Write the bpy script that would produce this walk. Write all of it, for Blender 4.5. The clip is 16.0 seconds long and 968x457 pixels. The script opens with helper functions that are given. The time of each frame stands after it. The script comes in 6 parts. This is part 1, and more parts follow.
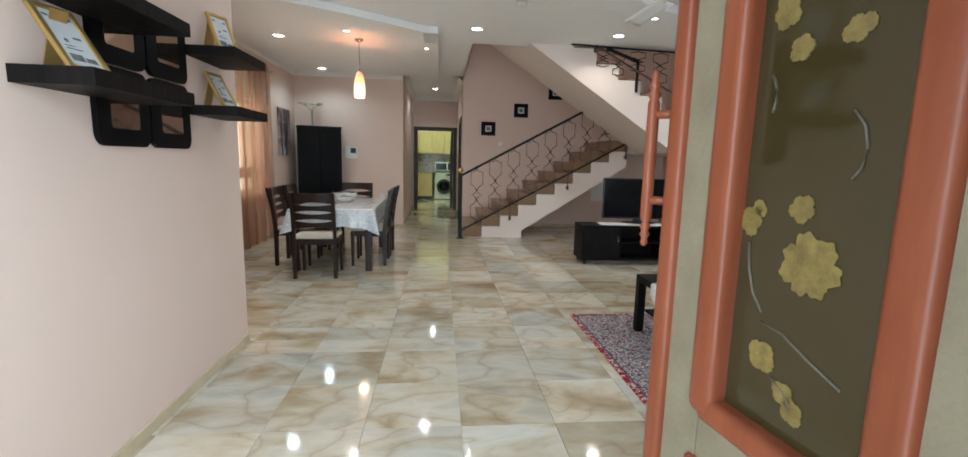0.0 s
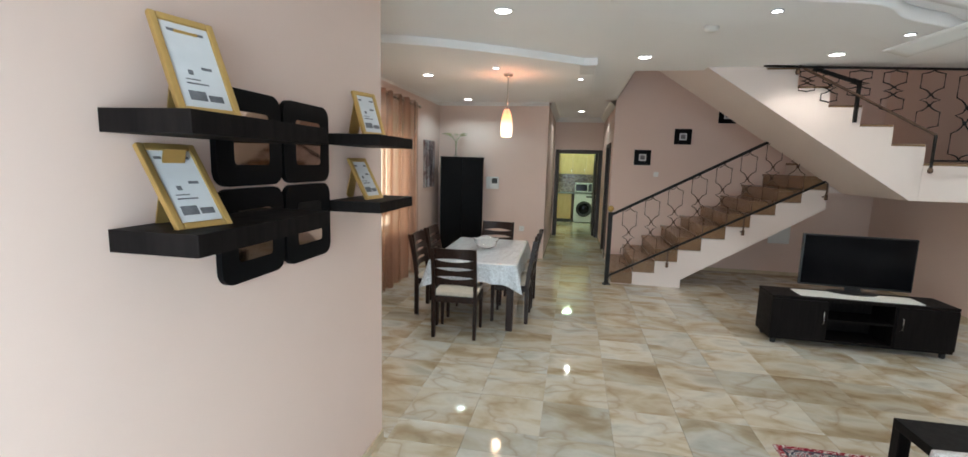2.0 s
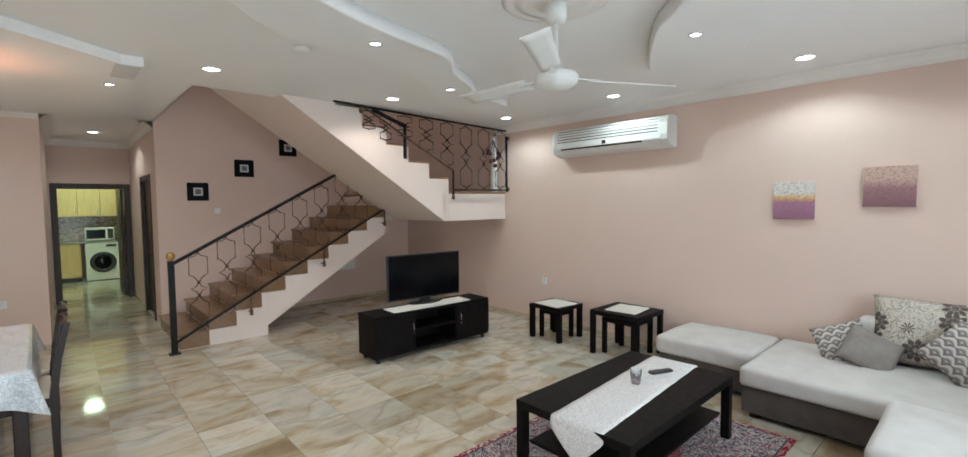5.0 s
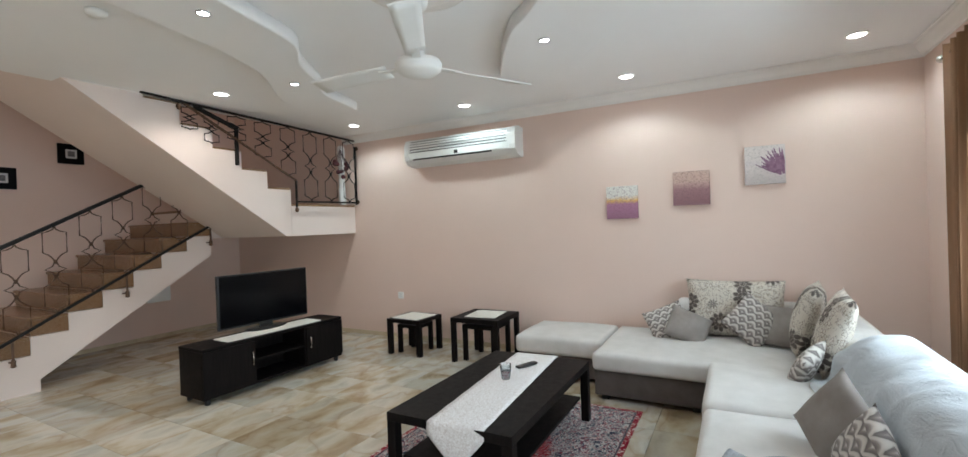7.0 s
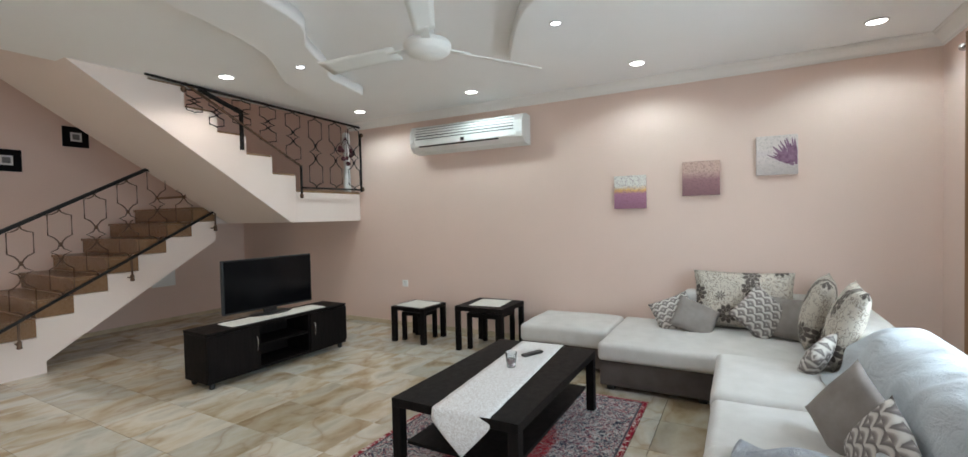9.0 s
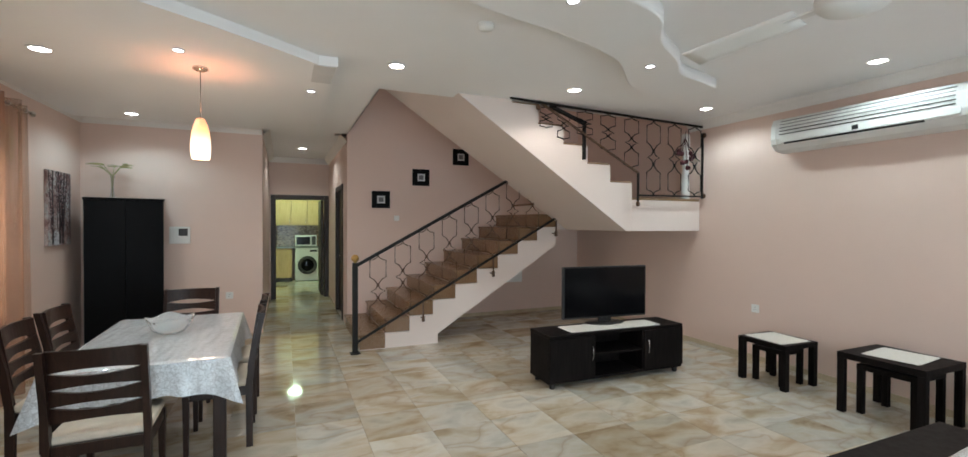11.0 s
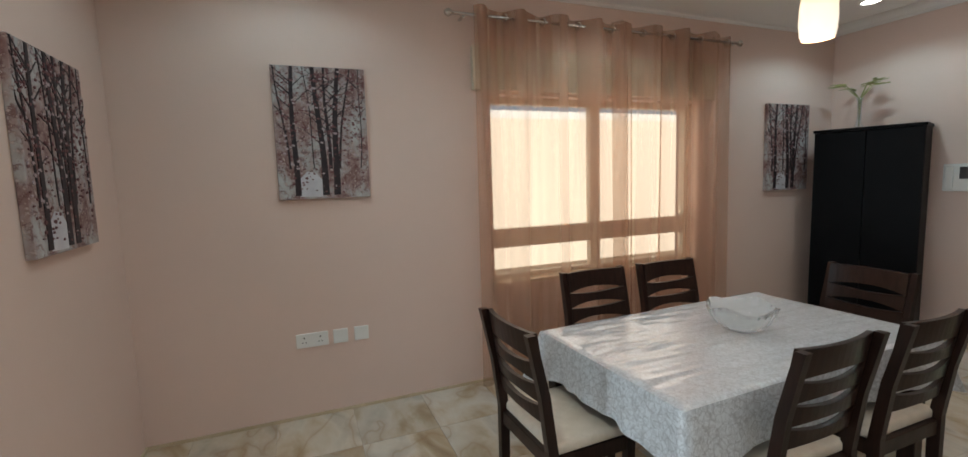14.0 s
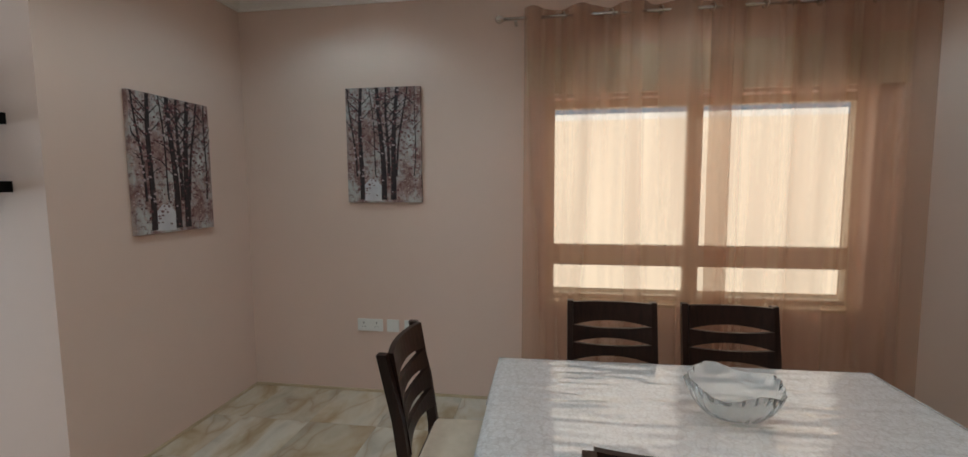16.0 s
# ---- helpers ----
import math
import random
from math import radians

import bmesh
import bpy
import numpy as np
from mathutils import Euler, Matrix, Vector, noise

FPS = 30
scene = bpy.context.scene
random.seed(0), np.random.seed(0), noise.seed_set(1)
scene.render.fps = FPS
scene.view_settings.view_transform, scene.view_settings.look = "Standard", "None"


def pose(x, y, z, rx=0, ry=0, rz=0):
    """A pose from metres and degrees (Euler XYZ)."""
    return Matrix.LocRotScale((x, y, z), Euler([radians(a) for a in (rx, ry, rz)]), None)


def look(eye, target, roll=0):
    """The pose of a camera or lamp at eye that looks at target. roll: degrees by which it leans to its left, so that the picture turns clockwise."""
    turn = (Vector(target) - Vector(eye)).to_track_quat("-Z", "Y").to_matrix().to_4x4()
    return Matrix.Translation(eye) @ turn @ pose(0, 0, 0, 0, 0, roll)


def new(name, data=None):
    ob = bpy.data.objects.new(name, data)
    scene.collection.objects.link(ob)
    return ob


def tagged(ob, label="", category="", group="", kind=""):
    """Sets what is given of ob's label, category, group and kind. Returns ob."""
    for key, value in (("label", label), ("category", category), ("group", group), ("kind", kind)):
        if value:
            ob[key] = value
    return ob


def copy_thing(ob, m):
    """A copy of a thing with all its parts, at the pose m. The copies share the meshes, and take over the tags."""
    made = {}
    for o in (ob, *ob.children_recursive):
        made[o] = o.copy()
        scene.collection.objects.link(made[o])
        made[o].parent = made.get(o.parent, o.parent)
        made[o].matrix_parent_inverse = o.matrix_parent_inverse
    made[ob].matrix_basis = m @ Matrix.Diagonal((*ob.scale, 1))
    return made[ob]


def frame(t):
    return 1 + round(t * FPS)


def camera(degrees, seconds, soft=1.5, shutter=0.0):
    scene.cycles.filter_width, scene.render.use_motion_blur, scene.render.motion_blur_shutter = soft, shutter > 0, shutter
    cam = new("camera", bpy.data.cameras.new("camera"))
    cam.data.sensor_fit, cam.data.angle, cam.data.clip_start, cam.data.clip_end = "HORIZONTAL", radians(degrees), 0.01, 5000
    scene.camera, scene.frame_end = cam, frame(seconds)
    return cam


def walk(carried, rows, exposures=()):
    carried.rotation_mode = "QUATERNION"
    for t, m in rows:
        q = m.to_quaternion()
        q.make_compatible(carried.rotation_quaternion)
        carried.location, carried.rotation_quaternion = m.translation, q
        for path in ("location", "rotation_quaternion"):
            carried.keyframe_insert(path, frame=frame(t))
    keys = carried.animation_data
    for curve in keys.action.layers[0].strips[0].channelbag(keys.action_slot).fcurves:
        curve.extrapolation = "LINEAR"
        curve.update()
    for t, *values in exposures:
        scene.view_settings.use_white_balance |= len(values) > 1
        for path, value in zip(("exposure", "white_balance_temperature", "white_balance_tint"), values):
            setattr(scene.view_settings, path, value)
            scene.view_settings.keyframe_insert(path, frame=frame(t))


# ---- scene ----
cam = camera(92.4, 16.0)
PATH = [
    (0, (0.799, 0.565, 1.274), (0.99, 2.534, 0.984), 1.4),
    (0.5, (0.77, 0.838, 1.354), (0.775, 2.803, 0.982), 1.1),
    (1, (0.676, 1.058, 1.454), (0.488, 3.015, 1.089), 2.5),
    (1.5, (0.626, 1.171, 1.591), (0.276, 3.111, 1.254), 1.8),
    (2, (0.579, 1.239, 1.713), (0.212, 3.185, 1.433), 1.6),
    (2.5, (0.432, 1.314, 1.768), (0.338, 3.3, 1.558), 0.7),
    (3, (0.361, 1.449, 1.781), (0.659, 3.422, 1.648), 0.6),
    (3.5, (0.325, 1.617, 1.769), (0.984, 3.502, 1.677), 0.7),
    (4, (0.294, 1.747, 1.746), (1.16, 3.548, 1.66), 0.4),
    (4.5, (0.238, 1.848, 1.72), (1.384, 3.484, 1.626), -0.4),
    (5, (0.227, 1.911, 1.681), (1.576, 3.384, 1.571), -0.5),
    (7.5, (0.257, 2.113, 1.452), (2.035, 3.027, 1.435), -2.1),
    (8, (0.242, 2.112, 1.418), (2.021, 3.025, 1.382), -1.8),
    (10.3, (0.335, 2.288, 1.551), (1.766, 3.685, 1.514), 0.3),
    (10.5, (0.337, 2.327, 1.536), (1.601, 3.877, 1.523), 0.4),
    (11, (0.372, 2.546, 1.528), (1.163, 4.383, 1.505), 0.2),
    (11.5, (0.459, 2.882, 1.512), (0.805, 4.85, 1.424), -0.1),
    (12, (0.592, 3.212, 1.468), (0.338, 5.191, 1.34), -0.8),
    (12.5, (0.735, 3.565, 1.454), (-0.05, 5.396, 1.279), -1.3),
    (13, (0.858, 3.946, 1.438), (-0.365, 5.516, 1.242), -2.0),
    (13.5, (1.056, 4.312, 1.484), (-0.556, 5.473, 1.255), -2.6),
    (14, (1.157, 4.659, 1.47), (-0.689, 5.398, 1.256), -1.8),
    (14.5, (1.249, 5.01, 1.506), (-0.722, 5.268, 1.281), -1.7),
    (15, (1.365, 5.333, 1.547), (-0.619, 5.218, 1.323), -0.6),
    (15.5, (1.312, 5.666, 1.508), (-0.656, 5.38, 1.305), -0.5),
    (16, (1.229, 6.001, 1.496), (-0.739, 5.696, 1.31), -0.3),
]
walk(cam, [(t, look(eye, target, roll)) for t, eye, target, roll in PATH], [(0, 0.06), (0.6, 0.0), (1.2, -0.06), (2.0, 0.14), (3.0, 0.26), (5, 0.17), (8.2, 0.12), (10.3, 0.14), (11.5, 0.17), (12.2, 0.13), (13, -0.05), (14.5, -0.35), (16, -0.55)])

# ---- daylight ----
world = bpy.data.worlds.new("sky")
scene.world = world
world.use_nodes = True
wn = world.node_tree.nodes
sky = wn.new("ShaderNodeTexSky")
sky.sky_type, sky.sun_disc = "NISHITA", False
sky.sun_elevation, sky.sun_rotation = radians(58), radians(80)
wn["Background"].inputs["Strength"].default_value = 0.11
world.node_tree.links.new(sky.outputs[0], wn["Background"].inputs["Color"])
sun = new("sun", bpy.data.lights.new("sun", "SUN"))
sun.data.energy, sun.data.angle, sun.data.color = 3.2, radians(0.5), (1.0, 0.95, 0.86)
sun.matrix_world = look((8, 1.4, 14), (0, 0, 1.2))


def area_lamp(name, eye, target, sx, sy, watts, color):
    ob = new(name, bpy.data.lights.new(name, "AREA"))
    ob.data.shape, ob.data.size, ob.data.size_y = "RECTANGLE", sx, sy
    ob.data.energy, ob.data.color = watts, color
    ob.matrix_world = look(eye, target)
    return ob


area_lamp("door_daylight", (0.25, 0.45, 1.15), (0.05, 2.2, 0.35), 1.0, 2.1, 72, (0.70, 0.88, 1.0))
area_lamp("window_daylight", (-2.09, 6.90, 1.372), (0, 6.90, 1.372), 1.86, 1.21, 12, (1.0, 0.91, 0.75))
# Added fill lamp under the closed stairwell roof; no opening lies behind it.
area_lamp("stairwell_fill", (3.2, 8.2, 5.3), (3.2, 8.2, 0), 3.0, 1.8, 7, (1.0, 0.90, 0.82))
area_lamp("front_window_daylight", (3.25, 0.66, 1.45), (3.5, 2.2, 0.4), 1.6, 1.15, 44, (0.74, 0.90, 1.0))


# ---- materials ----
class Mat:
    """A node material with short names for what the builders need."""

    def __init__(self, name, color=(0.5, 0.5, 0.5), rough=0.5, metal=0.0, spec=0.5):
        self.m = bpy.data.materials.new(name)
        self.m.use_nodes = True
        self.t = self.m.node_tree
        self.b = self.t.nodes["Principled BSDF"]
        self.b.inputs["Base Color"].default_value = (*color, 1)
        self.b.inputs["Roughness"].default_value = rough
        self.b.inputs["Metallic"].default_value = metal
        self.b.inputs["Specular IOR Level"].default_value = spec
        self.coord = None

    def n(self, kind, **values):
        node = self.t.nodes.new(kind)
        for k, v in values.items():
            node.inputs[k.replace("_", " ")].default_value = v
        return node

    def link(self, a, b):
        self.t.links.new(a, b)

    def where(self, space="Object"):
        c = self.n("ShaderNodeTexCoord")
        return c.outputs[space]

    def noise(self, scale, detail=4.0, rough=0.55, space="Object", distortion=0.0, stretch=None):
        v = self.where(space)
        if stretch:
            mp = self.n("ShaderNodeMapping")
            mp.inputs["Scale"].default_value = stretch
            self.link(v, mp.inputs["Vector"])
            v = mp.outputs[0]
        x = self.n("ShaderNodeTexNoise", Scale=scale, Detail=detail, Roughness=rough, Distortion=distortion)
        self.link(v, x.inputs["Vector"])
        return x.outputs["Fac"]

    def ramp(self, fac, stops):
        r = self.n("ShaderNodeValToRGB")
        while len(r.color_ramp.elements) < len(stops):
            r.color_ramp.elements.new(0.5)
        for e, (p, c) in zip(r.color_ramp.elements, stops):
            e.position, e.color = p, (*c, 1)
        self.link(fac, r.inputs[0])
        return r.outputs[0]

    def mix(self, fac, a, b, blend="MIX"):
        x = self.t.nodes.new("ShaderNodeMix")
        x.data_type, x.blend_type = "RGBA", blend
        for value, slot in ((fac, x.inputs[0]), (a, x.inputs[6]), (b, x.inputs[7])):
            if isinstance(value, (int, float)):
                slot.default_value = value
            elif isinstance(value, tuple):
                slot.default_value = (*value, 1)
            else:
                self.link(value, slot)
        return x.outputs[2]

    def maths(self, op, a, b=0.0):
        x = self.t.nodes.new("ShaderNodeMath")
        x.operation = op
        for value, slot in ((a, x.inputs[0]), (b, x.inputs[1])):
            if isinstance(value, (int, float)):
                slot.default_value = value
            else:
                self.link(value, slot)
        return x.outputs[0]

    def color(self, out):
        self.link(out, self.b.inputs["Base Color"])
        return self

    def rough(self, fac, low, high):
        r = self.n("ShaderNodeMapRange")
        r.inputs["To Min"].default_value, r.inputs["To Max"].default_value = low, high
        self.link(fac, r.inputs["Value"])
        self.link(r.outputs[0], self.b.inputs["Roughness"])
        return self

    def bump(self, fac, strength=0.2, distance=0.005):
        x = self.n("ShaderNodeBump", Strength=strength, Distance=distance)
        self.link(fac, x.inputs["Height"])
        self.link(x.outputs[0], self.b.inputs["Normal"])
        return self

    def glow(self, color, strength):
        self.b.inputs["Emission Color"].default_value = (*color, 1)
        self.b.inputs["Emission Strength"].default_value = strength
        return self


def mottled(name, a, b, scale, rough=0.5, bump=0.1, fine=120.0, metal=0.0, distance=0.003, spec=0.5):
    """Two close shades in slow patches, with a fine grain in relief and gloss."""
    k = Mat(name, a, rough, metal, spec)
    k.color(k.ramp(k.noise(scale), [(0.3, a), (0.7, b)]))
    g = k.noise(fine, 3)
    k.rough(g, max(0.02, rough - 0.08), min(1.0, rough + 0.08))
    if bump:
        k.bump(g, bump, distance)
    return k.m


def painted(name, a, b):
    k = Mat(name, a, 0.62, 0, 0.3)
    slow, fine = k.noise(0.9, 3), k.noise(160, 2)
    k.color(k.mix(k.maths("MULTIPLY", k.noise(14, 5), 0.12), k.ramp(slow, [(0.3, a), (0.7, b)]), tuple(c * 0.88 for c in a)))
    k.rough(k.noise(3, 3), 0.5, 0.72)
    k.bump(fine, 0.12, 0.002)
    return k.m


def wooden(name, dark, light, rough=0.35, stretch=(14, 14, 1.2), scale=3.0, spec=0.4):
    k = Mat(name, dark, rough, 0, spec)
    g = k.noise(scale, 6, 0.6, stretch=stretch, distortion=0.6)
    k.color(k.ramp(g, [(0.3, dark), (0.72, light)]))
    k.rough(k.noise(20, 3), rough - 0.1, rough + 0.12)
    k.bump(g, 0.1, 0.002)
    return k.m


def marble():
    """Polished beige marble; every tile is turned and shifted by its own random value."""
    k = Mat("beige_marble", (0.6, 0.5, 0.36), 0.08, 0, 0.5)
    info = k.n("ShaderNodeObjectInfo")
    off = k.n("ShaderNodeCombineXYZ")
    k.link(k.maths("MULTIPLY", info.outputs["Random"], 37.0), off.inputs[0])
    k.link(k.maths("MULTIPLY", info.outputs["Random"], 91.0), off.inputs[1])
    add = k.n("ShaderNodeVectorMath")
    k.link(k.where(), add.inputs[0])
    k.link(off.outputs[0], add.inputs[1])
    rot = k.n("ShaderNodeMapping")
    turn = k.n("ShaderNodeCombineXYZ")
    quarter = k.maths("MULTIPLY", k.maths("FLOOR", k.maths("MULTIPLY", info.outputs["Random"], 7.99)), 1.5708)
    k.link(k.maths("ADD", quarter, 0.62), turn.inputs[2])
    k.link(add.outputs[0], rot.inputs[0])
    k.link(turn.outputs[0], rot.inputs["Rotation"])
    rot.inputs["Scale"].default_value = (0.9, 1.6, 1.0)
    cloud = k.n("ShaderNodeTexNoise", Scale=2.1, Detail=4.0, Roughness=0.52, Distortion=0.5)
    vein = k.n("ShaderNodeTexNoise", Scale=1.5, Detail=2.5, Roughness=0.5, Distortion=0.4)
    fine = k.n("ShaderNodeTexNoise", Scale=14.0, Detail=6.0, Roughness=0.65)
    for x in (cloud, vein, fine):
        k.link(rot.outputs[0], x.inputs["Vector"])
    base = k.ramp(cloud.outputs["Fac"], [(0.24, (0.30, 0.215, 0.13)), (0.36, (0.46, 0.37, 0.25)), (0.45, (0.60, 0.535, 0.43)), (0.55, (0.67, 0.645, 0.585)), (0.64, (0.56, 0.545, 0.495)), (0.75, (0.40, 0.385, 0.345))])
    v = k.maths("ABSOLUTE", k.maths("SUBTRACT", vein.outputs["Fac"], 0.5))
    lines = k.ramp(v, [(0.0, (0.5, 0.5, 0.5)), (0.010, (0.22, 0.22, 0.22)), (0.05, (0, 0, 0))])
    veined = k.mix(lines, base, (0.33, 0.20, 0.095))
    tone = k.ramp(info.outputs["Random"], [(0.0, (0.70, 0.63, 0.52)), (0.2, (1.08, 1.04, 0.97)), (0.4, (0.85, 0.78, 0.67)), (0.6, (1.12, 1.11, 1.08)), (0.8, (0.78, 0.78, 0.75)), (1.0, (1.02, 1.03, 1.03))])
    k.color(k.mix(0.14, k.mix(1.0, veined, tone, "MULTIPLY"), k.ramp(fine.outputs["Fac"], [(0.3, (0.34, 0.27, 0.19)), (0.7, (0.60, 0.55, 0.47))])))
    k.rough(fine.outputs["Fac"], 0.03, 0.10)
    return k.m


PINK = painted("pink_wall_paint", (0.745, 0.575, 0.502), (0.775, 0.600, 0.526))
# The walls' pink again, lightened to hold the lamplight on the stair's sides.
LIT_PINK = painted("lit_pink_stair_paint", (0.80, 0.69, 0.635), (0.83, 0.72, 0.665))
WHITE = painted("white_ceiling_paint", (0.89, 0.89, 0.89), (0.92, 0.92, 0.92))
PLASTER = painted("cornice_plaster", (0.84, 0.81, 0.78), (0.87, 0.84, 0.81))
OUTER = mottled("outer_render", (0.50, 0.40, 0.275), (0.57, 0.46, 0.325), 1.5, 0.9, 0.3)
PAVING = mottled("concrete_paving", (0.36, 0.34, 0.31), (0.45, 0.43, 0.39), 2.0, 0.85, 0.3)
MARBLE = marble()
GROUT = mottled("tile_grout", (0.50, 0.44, 0.35), (0.56, 0.50, 0.40), 6, 0.7)
SKIRT = mottled("marble_skirting", (0.52, 0.42, 0.28), (0.66, 0.55, 0.40), 5, 0.15, 0.0)
WALNUT = wooden("dark_walnut", (0.012, 0.0058, 0.0045), (0.034, 0.015, 0.010), 0.32, spec=0.26)
BLACKWOOD = wooden("black_brown_wood", (0.005, 0.004, 0.004), (0.013, 0.010, 0.0095), 0.5, spec=0.08)
BLACKGLOSS = mottled("black_lacquer", (0.0035, 0.0035, 0.004), (0.006, 0.006, 0.007), 3, 0.42, 0.02, spec=0.07)
DOORWOOD = wooden("dark_door_wood", (0.020, 0.011, 0.008), (0.045, 0.024, 0.016), 0.4)
COPPER = wooden("copper_brown_timber", (0.155, 0.038, 0.016), (0.215, 0.058, 0.027), 0.34, (10, 10, 1), 2.0, 0.25)
BEIGE_FRAME = mottled("beige_door_frame", (0.24, 0.195, 0.125), (0.30, 0.245, 0.165), 4, 0.45)
TREAD = mottled("brown_stair_stone", (0.225, 0.125, 0.062), (0.275, 0.158, 0.083), 3, 0.28, 0.0)
IRON = mottled("black_iron", (0.007, 0.006, 0.006), (0.015, 0.013, 0.012), 12, 0.5, 0.15, 200, spec=0.22)
BRONZE = mottled("bronzed_iron", (0.10, 0.058, 0.038), (0.16, 0.095, 0.063), 12, 0.45, 0.15, 200, 0.3, spec=0.3)
GOLD = mottled("brushed_gold", (0.52, 0.33, 0.11), (0.62, 0.41, 0.15), 8, 0.34, 0.0, 150, 0.7)
STEEL = mottled("satin_steel", (0.55, 0.53, 0.50), (0.65, 0.63, 0.60), 10, 0.25, 0.05, 200, 1.0)
PLASTIC = mottled("white_plastic", (0.78, 0.78, 0.76), (0.82, 0.82, 0.80), 5, 0.5, 0.02, spec=0.3)
GREYPLASTIC = mottled("dark_grey_plastic", (0.03, 0.03, 0.032), (0.045, 0.045, 0.047), 8, 0.4, 0.05)
BLACKPLASTIC = mottled("black_plastic", (0.008, 0.008, 0.009), (0.014, 0.014, 0.015), 8, 0.35, 0.05)
SCREEN = mottled("black_tv_screen", (0.003, 0.003, 0.004), (0.004, 0.004, 0.005), 4, 0.14, 0.0, spec=0.2)
CREAM_SEAT = mottled("cream_seat_fabric", (0.62, 0.53, 0.42), (0.70, 0.61, 0.50), 20, 0.85, 0.3, 400)
CREAM_CLOTH = mottled("cream_doily_cloth", (0.70, 0.68, 0.62), (0.80, 0.78, 0.73), 60, 0.9, 0.5, 300)
SOFA = mottled("pale_grey_velour", (0.58, 0.555, 0.53), (0.66, 0.635, 0.61), 7, 0.9, 0.35, 300)
SOFABASE = mottled("taupe_sofa_base", (0.085, 0.068, 0.062), (0.12, 0.098, 0.09), 8, 0.9, 0.35, 300)
GREYCUSH = mottled("grey_taupe_velvet", (0.23, 0.20, 0.185), (0.31, 0.275, 0.255), 9, 0.85, 0.35, 250)
kt = Mat("pale_blue_grey_throw", (0.36, 0.39, 0.41), 0.95, 0, 0.15)
creases = kt.noise(7, 6, 0.62, distortion=1.2, stretch=(1.0, 0.6, 1.6))
kt.color(kt.ramp(kt.noise(5, 5), [(0.3, (0.50, 0.53, 0.56)), (0.7, (0.58, 0.61, 0.64))]))
kt.bump(kt.maths("ADD", creases, kt.maths("MULTIPLY", kt.noise(260, 2), 0.12)), 0.7, 0.03)
THROW = kt.m
PAPER = mottled("white_paper", (0.58, 0.59, 0.60), (0.66, 0.67, 0.68), 9, 0.7, 0.0)
INK = mottled("dark_print", (0.10, 0.10, 0.11), (0.2, 0.2, 0.21), 30, 0.7, 0.0)
KITCHENWOOD = wooden("pale_kitchen_wood", (0.62, 0.42, 0.20), (0.74, 0.54, 0.28), 0.35)
COUNTER = mottled("grey_green_counter", (0.20, 0.22, 0.19), (0.30, 0.32, 0.28), 30, 0.2, 0.0)
SHUTTERBOX = mottled("cream_shutter_box", (0.66, 0.58, 0.46), (0.72, 0.64, 0.52), 5, 0.5)


# ---- builders ----
def part(name, bm, material, parent=None, label="", smooth=False):
    me = bpy.data.meshes.new(name)
    bm.normal_update()
    if smooth:
        for f in bm.faces:
            f.smooth = True
    bm.to_mesh(me)
    bm.free()
    me.materials.append(material)
    ob = new(name, me)
    if parent is not None:
        ob.parent = parent
    if label:
        tagged(ob, label)
    return ob


def thing(name, at, label, category, group="", turn=0.0, kind=""):
    ob = new(name)
    ob.empty_display_size = 0.1
    ob.matrix_world = pose(*at, 0, 0, turn)
    return tagged(ob, label, category, group, kind)


def box(x0, y0, z0, x1, y1, z1, bevel=0.0, bm=None, seg=2):
    own = bm if bm is not None else bmesh.new()
    tmp = bmesh.new()
    bmesh.ops.create_cube(tmp, size=1)
    for v in tmp.verts:
        v.co = Vector(((x0 + x1) / 2 + v.co.x * (x1 - x0), (y0 + y1) / 2 + v.co.y * (y1 - y0), (z0 + z1) / 2 + v.co.z * (z1 - z0)))
    if bevel:
        bmesh.ops.bevel(tmp, geom=tmp.edges[:], offset=bevel, segments=seg, profile=0.6, affect="EDGES")
    join(own, tmp)
    return own


def join(own, tmp, m=None):
    if m is not None:
        tmp.transform(m)
    made = [own.verts.new(v.co) for v in tmp.verts]
    tmp.verts.index_update()
    for f in tmp.faces:
        try:
            nf = own.faces.new([made[v.index] for v in f.verts])
            nf.smooth = f.smooth
        except ValueError:
            pass
    tmp.free()


def lathe(profile, n=20, bm=None, at=(0, 0, 0)):
    """A turned shape round z from (radius, height) pairs."""
    own = bm if bm is not None else bmesh.new()
    rings = []
    for r, z in profile:
        rings.append([own.verts.new((at[0] + r * math.cos(2 * math.pi * i / n), at[1] + r * math.sin(2 * math.pi * i / n), at[2] + z)) for i in range(n)])
    for a, b in zip(rings, rings[1:]):
        for i in range(n):
            f = own.faces.new((a[i], a[(i + 1) % n], b[(i + 1) % n], b[i]))
            f.smooth = True
    own.faces.new(list(reversed(rings[0])))
    own.faces.new(rings[-1])
    return own


